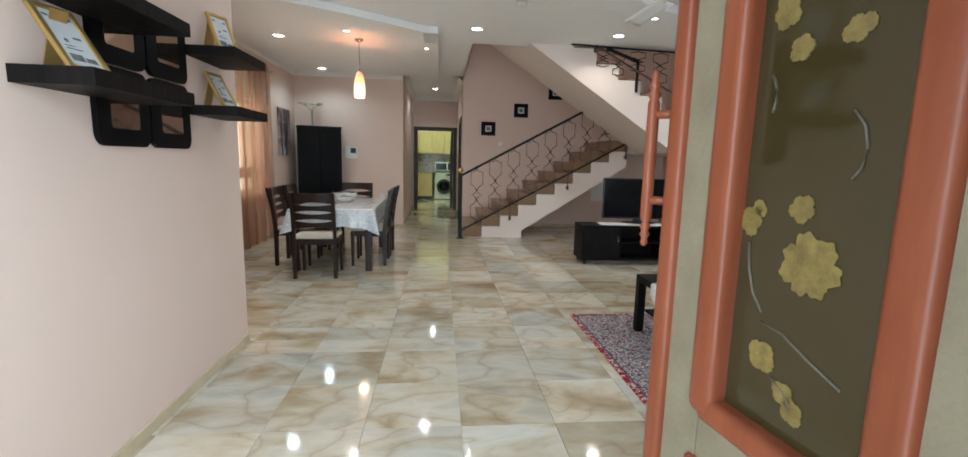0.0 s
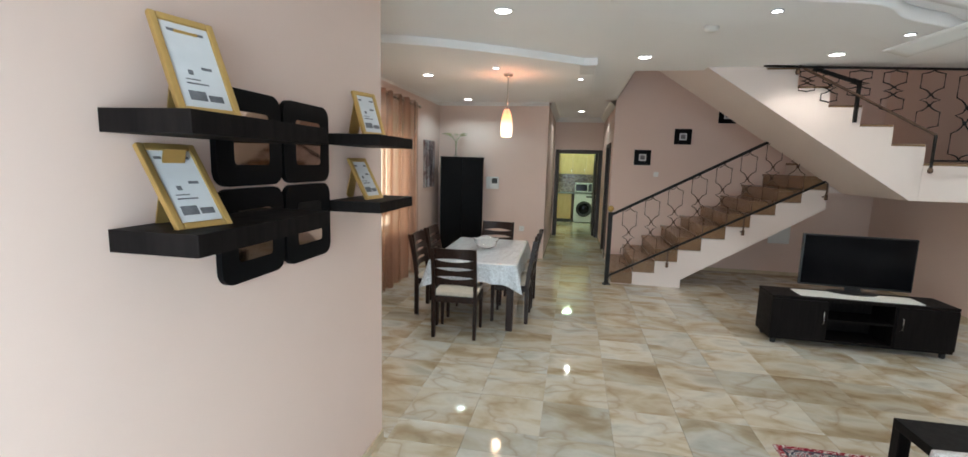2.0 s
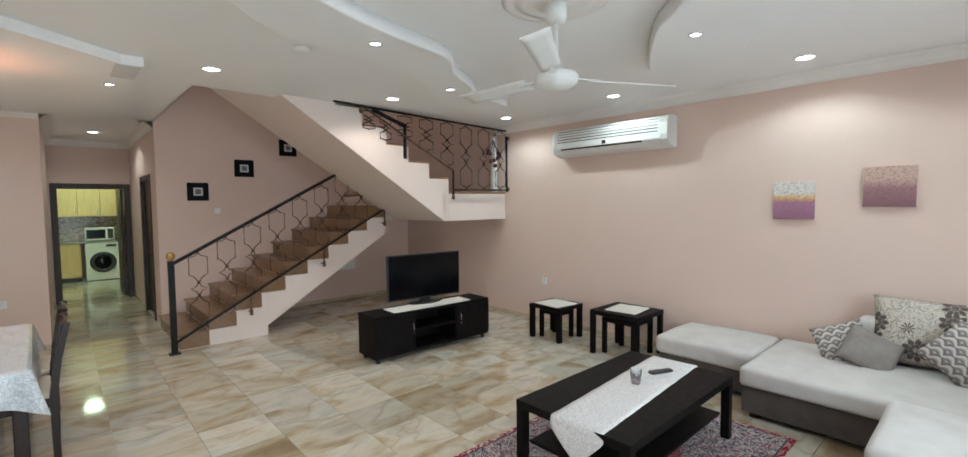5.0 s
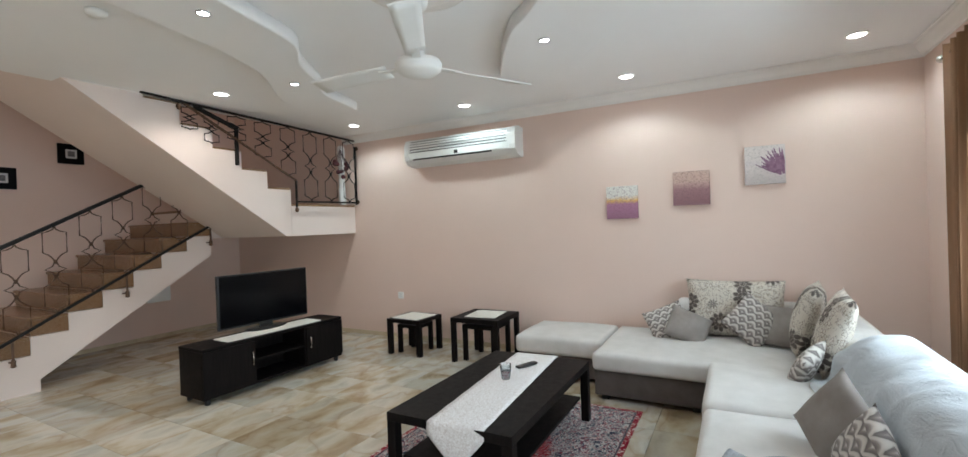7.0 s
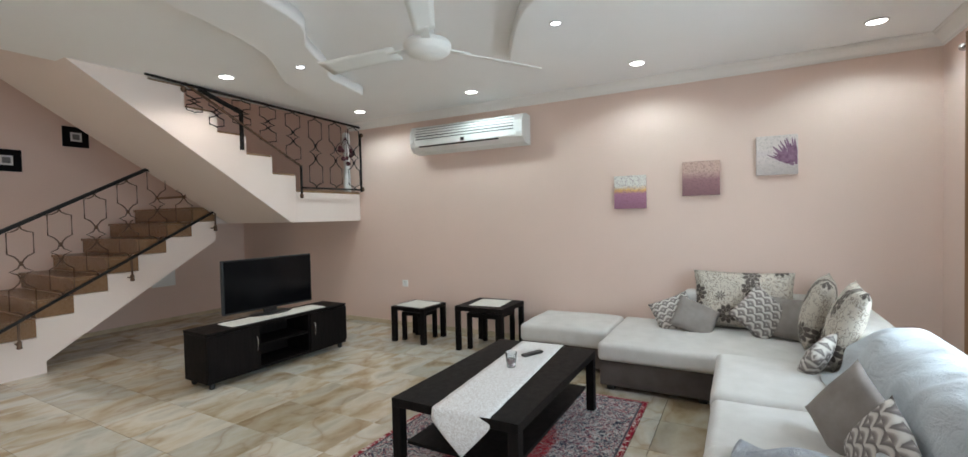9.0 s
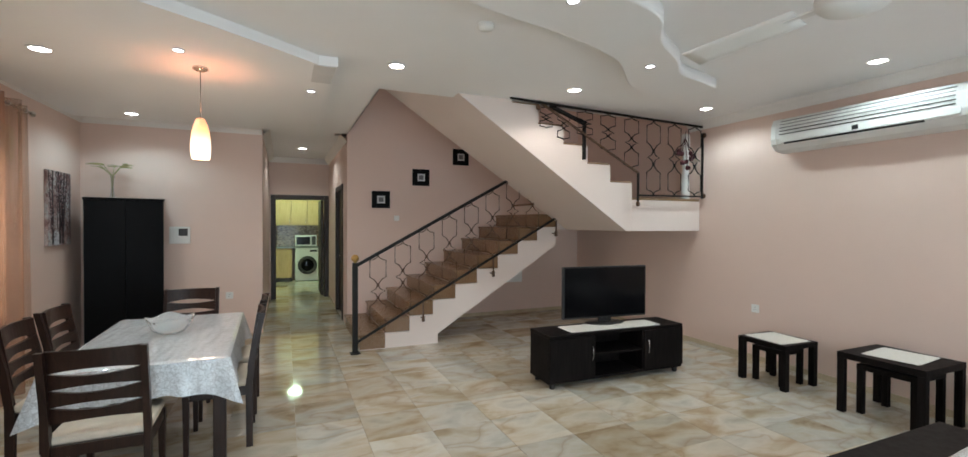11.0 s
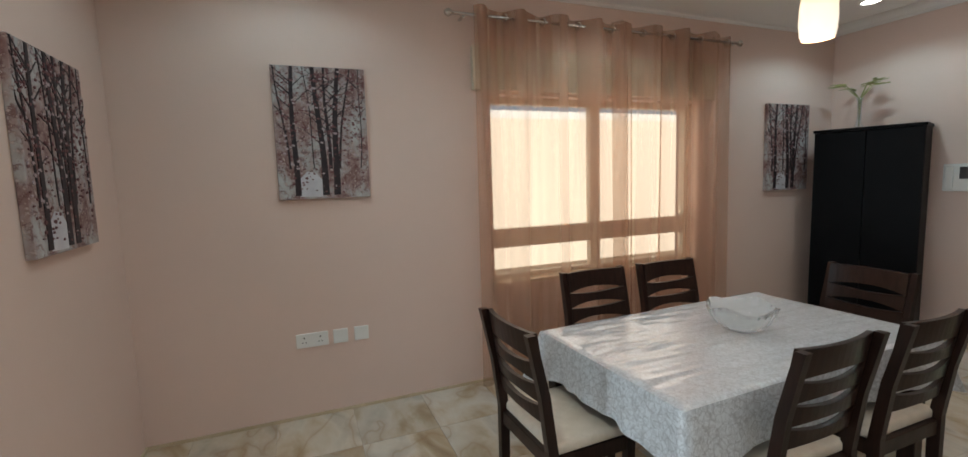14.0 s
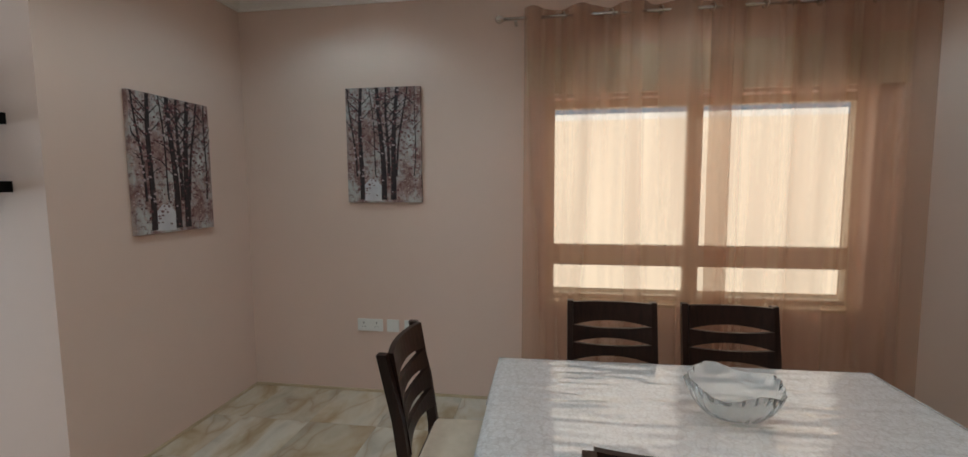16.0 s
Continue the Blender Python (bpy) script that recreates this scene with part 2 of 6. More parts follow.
def tube(points, r, n=8, bm=None, closed=False):
    """A round bar along points."""
    own = bm if bm is not None else bmesh.new()
    pts = [Vector(p) for p in points]
    rings = []
    for i, p in enumerate(pts):
        if closed:
            d = pts[(i + 1) % len(pts)] - pts[i - 1]
        else:
            d = pts[min(i + 1, len(pts) - 1)] - pts[max(i - 1, 0)]
        q = d.normalized().to_track_quat("Z", "Y")
        rings.append([own.verts.new(p + q @ Vector((r * math.cos(2 * math.pi * k / n), r * math.sin(2 * math.pi * k / n), 0))) for k in range(n)])
    pairs = list(zip(rings, rings[1:])) + ([(rings[-1], rings[0])] if closed else [])
    for a, b in pairs:
        for k in range(n):
            f = own.faces.new((a[k], a[(k + 1) % n], b[(k + 1) % n], b[k]))
            f.smooth = True
    if not closed:
        own.faces.new(list(reversed(rings[0])))
        own.faces.new(rings[-1])
    return own


def bar(a, b, w, h, bm=None):
    """A square bar of width w and depth h from a to b."""
    own = bm if bm is not None else bmesh.new()
    a, b = Vector(a), Vector(b)
    q = (b - a).normalized().to_track_quat("Z", "Y").to_matrix().to_4x4()
    tmp = bmesh.new()
    bmesh.ops.create_cube(tmp, size=1)
    for v in tmp.verts:
        v.co = Vector((v.co.x * w, v.co.y * h, (v.co.z + 0.5) * (b - a).length))
    join(own, tmp, Matrix.Translation(a) @ q)
    return own


def prism(outline, axis, lo, hi, bm=None):
    """A flat outline drawn in the plane across axis ('x','y','z'), given depth from lo to hi."""
    own = bm if bm is not None else bmesh.new()

    def put(p, d):
        return {"x": (d, p[0], p[1]), "y": (p[0], d, p[1]), "z": (p[0], p[1], d)}[axis]
    a = [own.verts.new(put(p, lo)) for p in outline]
    b = [own.verts.new(put(p, hi)) for p in outline]
    n = len(outline)
    faces = [own.faces.new(list(reversed(a))), own.faces.new(b)]
    for i in range(n):
        faces.append(own.faces.new((a[i], a[(i + 1) % n], b[(i + 1) % n], b[i])))
    bmesh.ops.recalc_face_normals(own, faces=faces)
    return own


def sheet(nx, ny, place, bm=None, thick=0.0):
    """A grid of nx by ny cells put in place by place(u, v); thick gives it depth along its normals."""
    own = bm if bm is not None else bmesh.new()
    g = [[own.verts.new(place(i / nx, j / ny)) for i in range(nx + 1)] for j in range(ny + 1)]
    faces = []
    for j in range(ny):
        for i in range(nx):
            f = own.faces.new((g[j][i], g[j][i + 1], g[j + 1][i + 1], g[j + 1][i]))
            f.smooth = True
            faces.append(f)
    if thick:
        for f in faces:
            f.normal_update()
        back = []
        for row in g:
            line = []
            for v in row:
                nrm = sum((f.normal for f in v.link_faces), Vector()).normalized()
                line.append((v, v.co - nrm * thick))
            back.append([own.verts.new(co) for _, co in line])
        for j in range(ny):
            for i in range(nx):
                f = own.faces.new((back[j][i], back[j + 1][i], back[j + 1][i + 1], back[j][i + 1]))
                f.smooth = True
        for j in range(ny):
            own.faces.new((g[j][0], g[j + 1][0], back[j + 1][0], back[j][0]))
            own.faces.new((g[j][nx], back[j][nx], back[j + 1][nx], g[j + 1][nx]))
        for i in range(nx):
            own.faces.new((g[0][i], back[0][i], back[0][i + 1], g[0][i + 1]))
            own.faces.new((g[ny][i], g[ny][i + 1], back[ny][i + 1], back[ny][i]))
    return own


def structure(name, bm, material, label):
    return tagged(part(name, bm, material), label, name.split("_")[0], "", "structure")


# ---- the large structure ----
CEIL, TOP = 2.82, 5.45
XL, XR, YF, YB = -1.875, 5.24, 0.74, 9.59
XS, YS = -0.51, 3.77
XC0, XC1, YK = 0.10, 1.22, 12.65

floor = structure("floor", box(-2.2, 0.3, -0.12, 5.6, 16.6, -0.012), GROUT, "beige marble tiled floor with thin joints")
ground = structure("ground", box(-60, -60, -0.34, 60, 60, -0.15), PAVING, "grey concrete paving outside the house")

structure("wall_shelf", box(XS - 0.15, YF - 0.2, 0, XS, YS, CEIL), PINK, "pale pink painted wall behind the floating shelves")
structure("wall_alcove", box(XL - 0.25, YS - 0.15, 0, XS - 0.15, YS, CEIL), PINK, "pale pink painted wall of the dining alcove")
bm = bmesh.new()
WY0, WY1, WZ0, WZ1 = 5.94, 7.86, 0.72, 2.05
box(XL - 0.25, YS, 0, XL, WY0, CEIL, bm=bm)
box(XL - 0.25, WY1, 0, XL, YB + 0.15, CEIL, bm=bm)
box(XL - 0.25, WY0, 0, XL, WY1, WZ0, bm=bm)
box(XL - 0.25, WY0, WZ1, XL, WY1, CEIL, bm=bm)
structure("wall_window", bm, PINK, "pale pink painted wall with the dining window")
structure("wall_dining", box(XL, YB, 0, XC0, YB + 0.15, CEIL), PINK, "pale pink painted wall behind the tall cabinet")
structure("wall_corridor_west", box(XC0 - 0.15, YB + 0.15, 0, XC0, YK + 0.15, CEIL), PINK, "pale painted side wall of the corridor")
bm = bmesh.new()
box(XC1, YB, 0, XC1 + 0.15, 10.15, CEIL, bm=bm)
box(XC1, 11.1, 0, XC1 + 0.15, YK + 0.15, CEIL, bm=bm)
box(XC1, 10.15, 2.1, XC1 + 0.15, 11.1, CEIL, bm=bm)
structure("wall_corridor_east", bm, PINK, "pale painted side wall of the corridor with a doorway")
bm = bmesh.new()
KX0, KX1, KZ = 0.19, 1.16, 2.02
box(XC0, YK, 0, KX0, YK + 0.15, CEIL, bm=bm)
box(KX1, YK, 0, XC1, YK + 0.15, CEIL, bm=bm)
box(KX0, YK, KZ, KX1, YK + 0.15, CEIL, bm=bm)
structure("wall_corridor_end", bm, PINK, "pink painted end wall above the kitchen doorway")
structure("wall_stair", box(XC1 + 0.15, YB, 0, XR + 0.15, YB + 0.15, TOP), PINK, "salmon pink painted wall beside the stair")
structure("wall_stair_upper", box(1.05, YB, CEIL, XC1 + 0.15, YB + 0.15, TOP), PINK, "pink painted upper corner of the stairwell")
structure("wall_stairwell_west", box(1.06, 6.76, 3.04, 1.21, YB, TOP), PINK, "pink painted wall of the upper stairwell")
structure("wall_stairwell_front", box(1.21, 6.76, 3.04, XR, 6.9, TOP), PINK, "pink painted front wall of the upper stairwell")
structure("wall_east", box(XR, YF - 0.2, 0, XR + 0.15, YB, TOP), PINK, "pale pink painted wall behind the sofa")
bm = bmesh.new()
DX0, DX1 = -0.25, 1.31
box(XS, YF - 0.2, 0, DX0, YF, CEIL, bm=bm)
box(DX0, YF - 0.2, 2.15, DX1, YF, CEIL, bm=bm)
box(DX1, YF - 0.2, 0, 2.4, YF, CEIL, bm=bm)
box(2.4, YF - 0.2, 0, 4.15, YF, 0.85, bm=bm)
box(2.4, YF - 0.2, 2.05, 4.15, YF, CEIL, bm=bm)
box(4.15, YF - 0.2, 0, XR, YF, CEIL, bm=bm)
structure("wall_front", bm, PINK, "pale pink painted front wall with the entrance doorway")
structure("wall_stairwell_roof", box(1.05, 6.76, TOP, XR + 0.15, YB + 0.15, TOP + 0.1), WHITE, "white painted ceiling over the stairwell")

# The ceiling: flat, with the stairwell cut out and two wavy lowered ribbons beside the fan.
FAN = Vector((2.34, 3.605))


def smooth_line(points, steps=6):
    """A soft curve through a few points."""
    pts = [Vector(p) for p in points]
    out = []
    for i in range(len(pts) - 1):
        p0, p1, p2, p3 = pts[max(0, i - 1)], pts[i], pts[i + 1], pts[min(len(pts) - 1, i + 2)]
        for k in range(steps):
            f = k / steps
            out.append(0.5 * (2 * p1 + (p2 - p0) * f + (2 * p0 - 5 * p1 + 4 * p2 - p3) * f * f + (3 * p1 - p0 - 3 * p2 + p3) * f ** 3))
    return [tuple(p) for p in out + [pts[-1]]]


def ring_faces(bm, outline, z):
    a = [bm.verts.new((*p, z)) for p in outline]
    edges = [bm.edges.new((a[i], a[(i + 1) % len(a)])) for i in range(len(a))]
    bmesh.ops.triangle_fill(bm, use_beauty=True, use_dissolve=False, edges=edges)


bm = bmesh.new()
SWX, SWY = 1.22, 7.06
ring_faces(bm, [(XL, YF), (XR, YF), (XR, SWY), (SWX, SWY), (SWX, YB), (XL, YB)], CEIL)
# the back of the slab and the stairwell's edge
box(XL, YF, CEIL + 0.05, XR, SWY, CEIL + 0.22, bm=bm)
box(XL, SWY, CEIL + 0.05, SWX, YB, CEIL + 0.22, bm=bm)
box(SWX, SWY, CEIL, XR, SWY + 0.01, 3.05, bm=bm)
box(SWX - 0.01, SWY, CEIL, SWX, YB, 3.05, bm=bm)
structure("ceiling", bm, WHITE, "white gypsum ceiling with wavy lowered bands")
far_inner = smooth_line([(0.72, 3.83), (1.0, 4.1), (1.4, 4.34), (1.9, 4.5), (2.38, 4.63), (2.68, 4.92), (3.06, 5.15), (3.32, 5.36), (3.69, 5.46), (3.90, 5.53)])
far_outer = smooth_line([(3.84, 6.0), (3.44, 5.92), (3.12, 5.76), (2.72, 5.39), (2.4, 5.21), (2.02, 5.09), (1.66, 5.01), (1.34, 4.93), (1.08, 4.77), (0.75, 4.42)])
def ribbon(outline):
    """A lowered field with a softly rounded lower edge."""
    bm = prism(outline, "z", 2.73, CEIL - 0.002)
    rim = [e for e in bm.edges if all(v.co.z < 2.74 for v in e.verts) and len(e.link_faces) == 2]
    bmesh.ops.bevel(bm, geom=rim, offset=0.012, segments=2, profile=0.5, affect="EDGES")
    for f in bm.faces:
        f.smooth = len(f.verts) <= 4
    return bm


structure("ceiling_ribbon_1", ribbon(far_inner + far_outer), WHITE, "white lowered wavy gypsum ribbon on the ceiling")
near_inner = smooth_line([(2.1, 2.42), (2.5, 2.86), (2.83, 3.18), (2.96, 3.32), (3.24, 3.51), (3.5, 3.66), (3.76, 3.80)])
near_outer = smooth_line([(4.12, 3.42), (3.8, 3.14), (3.46, 2.88), (3.16, 2.58), (2.86, 2.2), (2.5, 1.95)])
structure("ceiling_ribbon_2", ribbon(near_inner + near_outer), WHITE, "white lowered wavy gypsum ribbon on the ceiling")
bm = bmesh.new()
drop = [(0.76, 6.34)] + [(0.62 - 1.9 * u, 6.35 - 0.55 * math.sin(u * 1.6) - 0.55 * u) for u in [i / 14 for i in range(15)]]
drop += [(XL, 5.25), (XL, YB - 0.3), (0.76, YB - 0.3)]
prism(drop, "z", 2.745, CEIL - 0.002, bm)
structure("ceiling_dining", bm, WHITE, "white lowered gypsum ceiling over the dining table")
structure("ceiling_corridor", box(XC0, YB, CEIL, XC1, YK, CEIL + 0.1), WHITE, "white painted corridor ceiling")


def cornice(name, a, b, inward):
    """A stepped and coved plaster moulding along the top of a wall from a to b."""
    a, b, w = Vector((*a, 0)), Vector((*b, 0)), Vector((*inward, 0))
    prof = [(0.0, -0.10), (0.012, -0.10), (0.016, -0.085), (0.03, -0.075), (0.055, -0.045), (0.075, -0.028), (0.082, -0.012), (0.095, -0.010), (0.095, -0.001)]
    bm = bmesh.new()
    rows = [[bm.verts.new(p + w * d + Vector((0, 0, CEIL + h))) for d, h in prof] for p in (a, b)]
    for i in range(len(prof) - 1):
        bm.faces.new((rows[0][i], rows[1][i], rows[1][i + 1], rows[0][i + 1]))
    bmesh.ops.recalc_face_normals(bm, faces=bm.faces[:])
    return structure(name, bm, PLASTER, "white moulded plaster cornice along the ceiling")


cornice("trim_cornice_east", (XR, YF), (XR, SWY), (-1, 0))
cornice("trim_cornice_front", (XS, YF), (XR, YF), (0, 1))
cornice("trim_cornice_shelf", (XS, YF), (XS, YS), (1, 0))
cornice("trim_cornice_alcove", (XL, YS), (XS, YS), (0, 1))
cornice("trim_cornice_window", (XL, YS), (XL, YB), (1, 0))
cornice("trim_cornice_dining", (XL, YB), (XC0, YB), (0, -1))
cornice("trim_cornice_corridor_west", (XC0, YB), (XC0, YK), (1, 0))
cornice("trim_cornice_corridor_east", (XC1, YB), (XC1, YK), (-1, 0))
cornice("trim_cornice_corridor_end", (XC0, YK), (XC1, YK), (0, -1))


def skirting(name, x0, y0, x1, y1, h=0.055):
    bm = box(x0, y0, 0, x1, y1, h, 0.002)
    return structure("baseboard_" + name, bm, SKIRT, "beige marble skirting at the foot of the wall")


S = 0.012
skirting("shelf", XS, YF, XS + S, YS)
skirting("alcove", XL, YS, XS, YS + S, 0.018)
skirting("window", XL, YS + S, XL + S, YB, 0.018)
skirting("dining", XL + S, YB - S, XC0, YB, 0.018)
skirting("corridor_west", XC0, YB, XC0 + S, YK)
skirting("corridor_east", XC1 - S, 11.15, XC1, YK)
skirting("stair", 2.0, YB - S, XR, YB)
skirting("east", XR - S, YF, XR, YB)
skirting("front", 1.6, YF, XR, YF + S)

# The boundary wall and the neighbouring ground seen through the window.
structure("wall_boundary", box(-4.9, -6, -0.15, -4.7, 16, 2.28), OUTER, "sunlit cream rendered boundary wall outside")

# ---- the stair ----
N1, X0, RUN, RISE = 10, 1.20, 0.302, 0.184
Y0, Y1 = 8.20, YB - 0.004
LX, LZ = X0 + RUN * 9 + 0.02, N1 * RISE


def flight_solid(x0, run, n, z0, rise, direction, y0, y1):
    """The concrete body of a flight: saw-toothed above, sloped below."""
    top = [(x0, z0)]
    for i in range(n):
        lift = rise * (i + (1 if z0 > 0.1 else 0)) + (0.004 if i == 0 and z0 < 0.1 else 0.0)
        top.append((x0 + direction * run * i, z0 + lift))
        top.append((x0 + direction * run * (i + 1), z0 + lift))
    end = top[-1]
    slope = 0.655
    under = [(end[0], 1.41 - (4.22 - end[0]) * 0.63), (2.17, 0.12), (2.17, z0)] if z0 < 0.1 else [(end[0], 1.44 + (4.07 - end[0]) * slope), (4.07, 1.44), (x0, 1.44)]
    return prism(top + under, "y", y0, y1)


stair = thing("staircase", (0, 0, 0), "U-shaped stair with brown stone treads and wall-pink sides coloured paler as if lit", "staircase")
part("lower_flight", flight_solid(X0, RUN, 9, 0.0, RISE, 1, Y0, Y1), LIT_PINK, stair)
part("landing", box(LX, 8.21, 1.44, 4.152, YB - 0.004, LZ - 0.03, bm=box(4.152, 6.90, 1.44, XR - 0.003, YB - 0.004, LZ - 0.03)), LIT_PINK, stair)
UX, URUN, URISE, UN = 4.15, 0.318, 0.196, 10
part("upper_flight", flight_solid(UX, URUN, UN, LZ - 0.03, URISE, -1, 6.90, 8.16), LIT_PINK, stair)
part("landing_slab", box(LX - 0.01, 8.20, LZ - 0.03, 4.152, YB - 0.005, LZ, bm=box(4.152, 6.903, LZ - 0.03, XR - 0.004, YB - 0.005, LZ)), TREAD, stair, "brown stone landing slab")
for i in range(9):
    part("riser", box(X0 + RUN * i, Y0 + 0.003, RISE * i + 0.006, X0 + RUN * (i + 1) - 0.001, Y1 - 0.006, RISE * (i + 1) - 0.029), TREAD, stair)
    part("tread", box(X0 + RUN * i - 0.02, Y0 + 0.001, RISE * (i + 1) - 0.028, X0 + RUN * (i + 1) - 0.001, Y1 - 0.004, RISE * (i + 1), 0.006), TREAD, stair)
for i in range(UN):
    x = UX - URUN * i
    z = LZ - 0.03 + URISE * (i + 1)
    part("tread", box(x - URUN, 6.94, z + 0.001, x + 0.02, 8.15, z + 0.028, 0.006), TREAD, stair)
    part("riser", box(x + 0.001, 6.94, z - URISE + 0.028, x + 0.010, 8.15, z), TREAD, stair)
saw = [(UX, LZ)]
for i in range(UN):
    saw += [(UX - URUN * i, LZ + URISE * (i + 1) + 0.12), (UX - URUN * (i + 1), LZ + URISE * (i + 1) + 0.12)]
part("inner_string", prism(saw + [(UX - URUN * UN, LZ + URISE * UN - 0.1)], "y", 8.162, 8.19), TREAD, stair, "brown stone stepped skirting")


# ---- rails of the stair ----
def motif(bm, x, y, z, h, slope, w=0.17, r=0.006, whole=True):
    """One wrought panel: two long shields with curved shoulders and a hollow-sided star between them."""
    k = h / 0.86

    def at(dx, dz):
        return (x + dx * w / 0.17, y, z + dz * k + slope * dx)
    shield = [(0.0, 0.0), (0.012, 0.03), (0.045, 0.05), (0.085, 0.062), (0.085, 0.26), (0.045, 0.285), (0.018, 0.32), (0.0, 0.375)]
    for s in (-1, 1):
        tube([at(s * a, b) for a, b in shield], r, 6, bm)
        tube([at(s * 0.0, 0.335), at(s * 0.022, 0.40), at(s * 0.075, 0.43), at(s * 0.022, 0.46), at(0, 0.525)], r, 6, bm)
        if whole:
            tube([at(s * a, 0.86 - b) for a, b in shield], r, 6, bm)
    return bm


rail = thing("stair_railing", (0, 0, 0), "black iron stair railing with brass ball on the newel", "railing")
RY = 8.10
part("newel_post", box(1.10, RY - 0.03, 0, 1.16, RY + 0.03, 1.06, 0.004), IRON, rail)
part("base_plate", box(1.075, RY - 0.055, 0, 1.185, RY + 0.055, 0.012, 0.002), IRON, rail)
part("ball_finial", lathe([(0.012, 1.06), (0.02, 1.066), (0.02, 1.075), (0.036, 1.085), (0.046, 1.105), (0.046, 1.12), (0.036, 1.142), (0.015, 1.155), (0.002, 1.158)], 18, at=(1.13, RY, 0)), GOLD, rail, "polished brass ball")
SL = 0.61
part("handrail", bar((1.15, RY, 1.03), (3.42, RY, 1.03 + 2.27 * 0.545), 0.045, 0.035), IRON, rail)
part("lower_rail", bar((1.15, RY, 0.13), (3.93, RY, 0.13 + 2.78 * 0.545), 0.026, 0.026), IRON, rail, "black iron lower rail")
for i in range(8):
    x = 1.395 + 0.298 * i
    part("baluster_panel", motif(bmesh.new(), x, RY, 0.15 + (x - 1.15) * 0.545, 0.86, 0.0, 0.19, 0.0065, i < 7), BRONZE, rail, "bronze painted wrought panel")
for x in (1.95, 2.9, 3.86):
    z = 0.13 + (x - 1.15) * 0.545
    part("side_bracket", bar((x, RY, z), (x, RY, z - 0.2), 0.016, 0.016, lathe([(0.012, -0.26), (0.024, -0.25), (0.018, -0.23), (0.022, -0.2), (0.01, -0.18)], 10, at=(x, RY, z))), BRONZE, rail)
    part("fixing_pin", bar((x, RY - 0.005, z - 0.22), (x, Y0 - 0.001, z - 0.22), 0.014, 0.014), BRONZE, rail)

upper = thing("landing_railing", (0, 0, 0), "black iron landing railing under the ceiling edge", "railing")
UY = 6.82
part("top_rail", bar((2.82, UY, 2.80), (5.18, UY, 2.74), 0.022, 0.022), IRON, upper)
part("landing_bottom_rail", bar((4.17, UY, 1.86), (5.20, UY, 1.87), 0.02, 0.02), IRON, upper)
part("end_post", bar((5.19, UY, 1.84), (5.19, UY, 2.66), 0.02, 0.02), IRON, upper)
part("corner_post", bar((4.17, UY, 1.76), (4.17, UY, 2.12), 0.02, 0.02), IRON, upper)
part("sloping_rail", bar((4.17, UY, 2.12), (2.84, UY, 2.81), 0.02, 0.02), BRONZE, upper)
part("flight_rail", bar((3.0, 6.86, 2.79), (3.44, 6.86, 2.64), 0.04, 0.032), IRON, upper, "black iron handrail")
part("flight_post", bar((3.44, 6.86, 2.66), (3.44, 6.86, 2.24), 0.03, 0.03), IRON, upper)
part("edge_rail", bar((2.50, UY, 2.815), (2.85, UY, 2.80), 0.02, 0.02), IRON, upper)
for x in (4.40, 4.73, 5.06):
    part("baluster_panel", motif(bmesh.new(), x, UY, 1.87, 0.885, 0.0, 0.205, 0.0065), IRON, upper)
for x, h in ((4.07, 0.60), (3.735, 0.42), (3.42, 0.27)):
    part("baluster_panel", motif(bmesh.new(), x, UY, 2.765 - h, h, 0.0, 0.205, 0.0065), IRON, upper)
for x in (2.95, 3.17):
    part("baluster_panel", motif(bmesh.new(), x, 6.86, 2.56 - (x - 2.93) * 0.5, 0.22 + (x - 2.93) * 0.35, 0.0, 0.15, 0.006), IRON, upper)
for x, z in ((4.17, 1.76), (5.22, 1.88), (5.22, 2.64), (2.83, 2.75)):
    part("fixing_knob", lathe([(0.008, -0.03), (0.02, -0.02), (0.024, 0), (0.02, 0.02), (0.008, 0.03)], 10, at=(x, UY, z)), BRONZE, upper)


# ---- doors and windows ----
def casing(name, x0, x1, z1, y0, y1, label):
    """A timber lining round a doorway in a wall that runs along x."""
    ob = tagged(new(name), label, "door frame", "", "structure")
    for a, b, c, d in ((x0 - 0.06, x0 + 0.03, 0, z1 + 0.06), (x1 - 0.03, x1 + 0.06, 0, z1 + 0.06)):
        part("jamb", box(a, y0 - 0.02, c, b, y1 + 0.02, d, 0.006), DOORWOOD, ob)
    part("head", box(x0 + 0.03, y0 - 0.018, z1 - 0.03, x1 - 0.03, y1 + 0.018, z1 + 0.06, 0.006), DOORWOOD, ob)
    return ob


casing("door_frame_1", KX0, KX1, KZ, YK, YK + 0.15, "dark brown timber frame of the kitchen doorway")
leaf = thing("door_2", (KX1 - 0.035, YK + 0.16, 0), "dark brown kitchen door standing open into the kitchen", "door", "", 0, "structure")
part("leaf", box(-0.045, 0, 0.01, 0, 0.86, 2.0, 0.004), DOORWOOD, leaf)
for z0, z1 in ((0.15, 0.85), (1.05, 1.85)):
    part("panel", box(-0.053, 0.14, z0, -0.0455, 0.72, z1, 0.006), DOORWOOD, leaf)
part("handle", tube([(-0.046, 0.80, 1.0), (-0.09, 0.80, 1.0), (-0.09, 0.69, 1.0)], 0.009), STEEL, leaf, "steel lever handle")
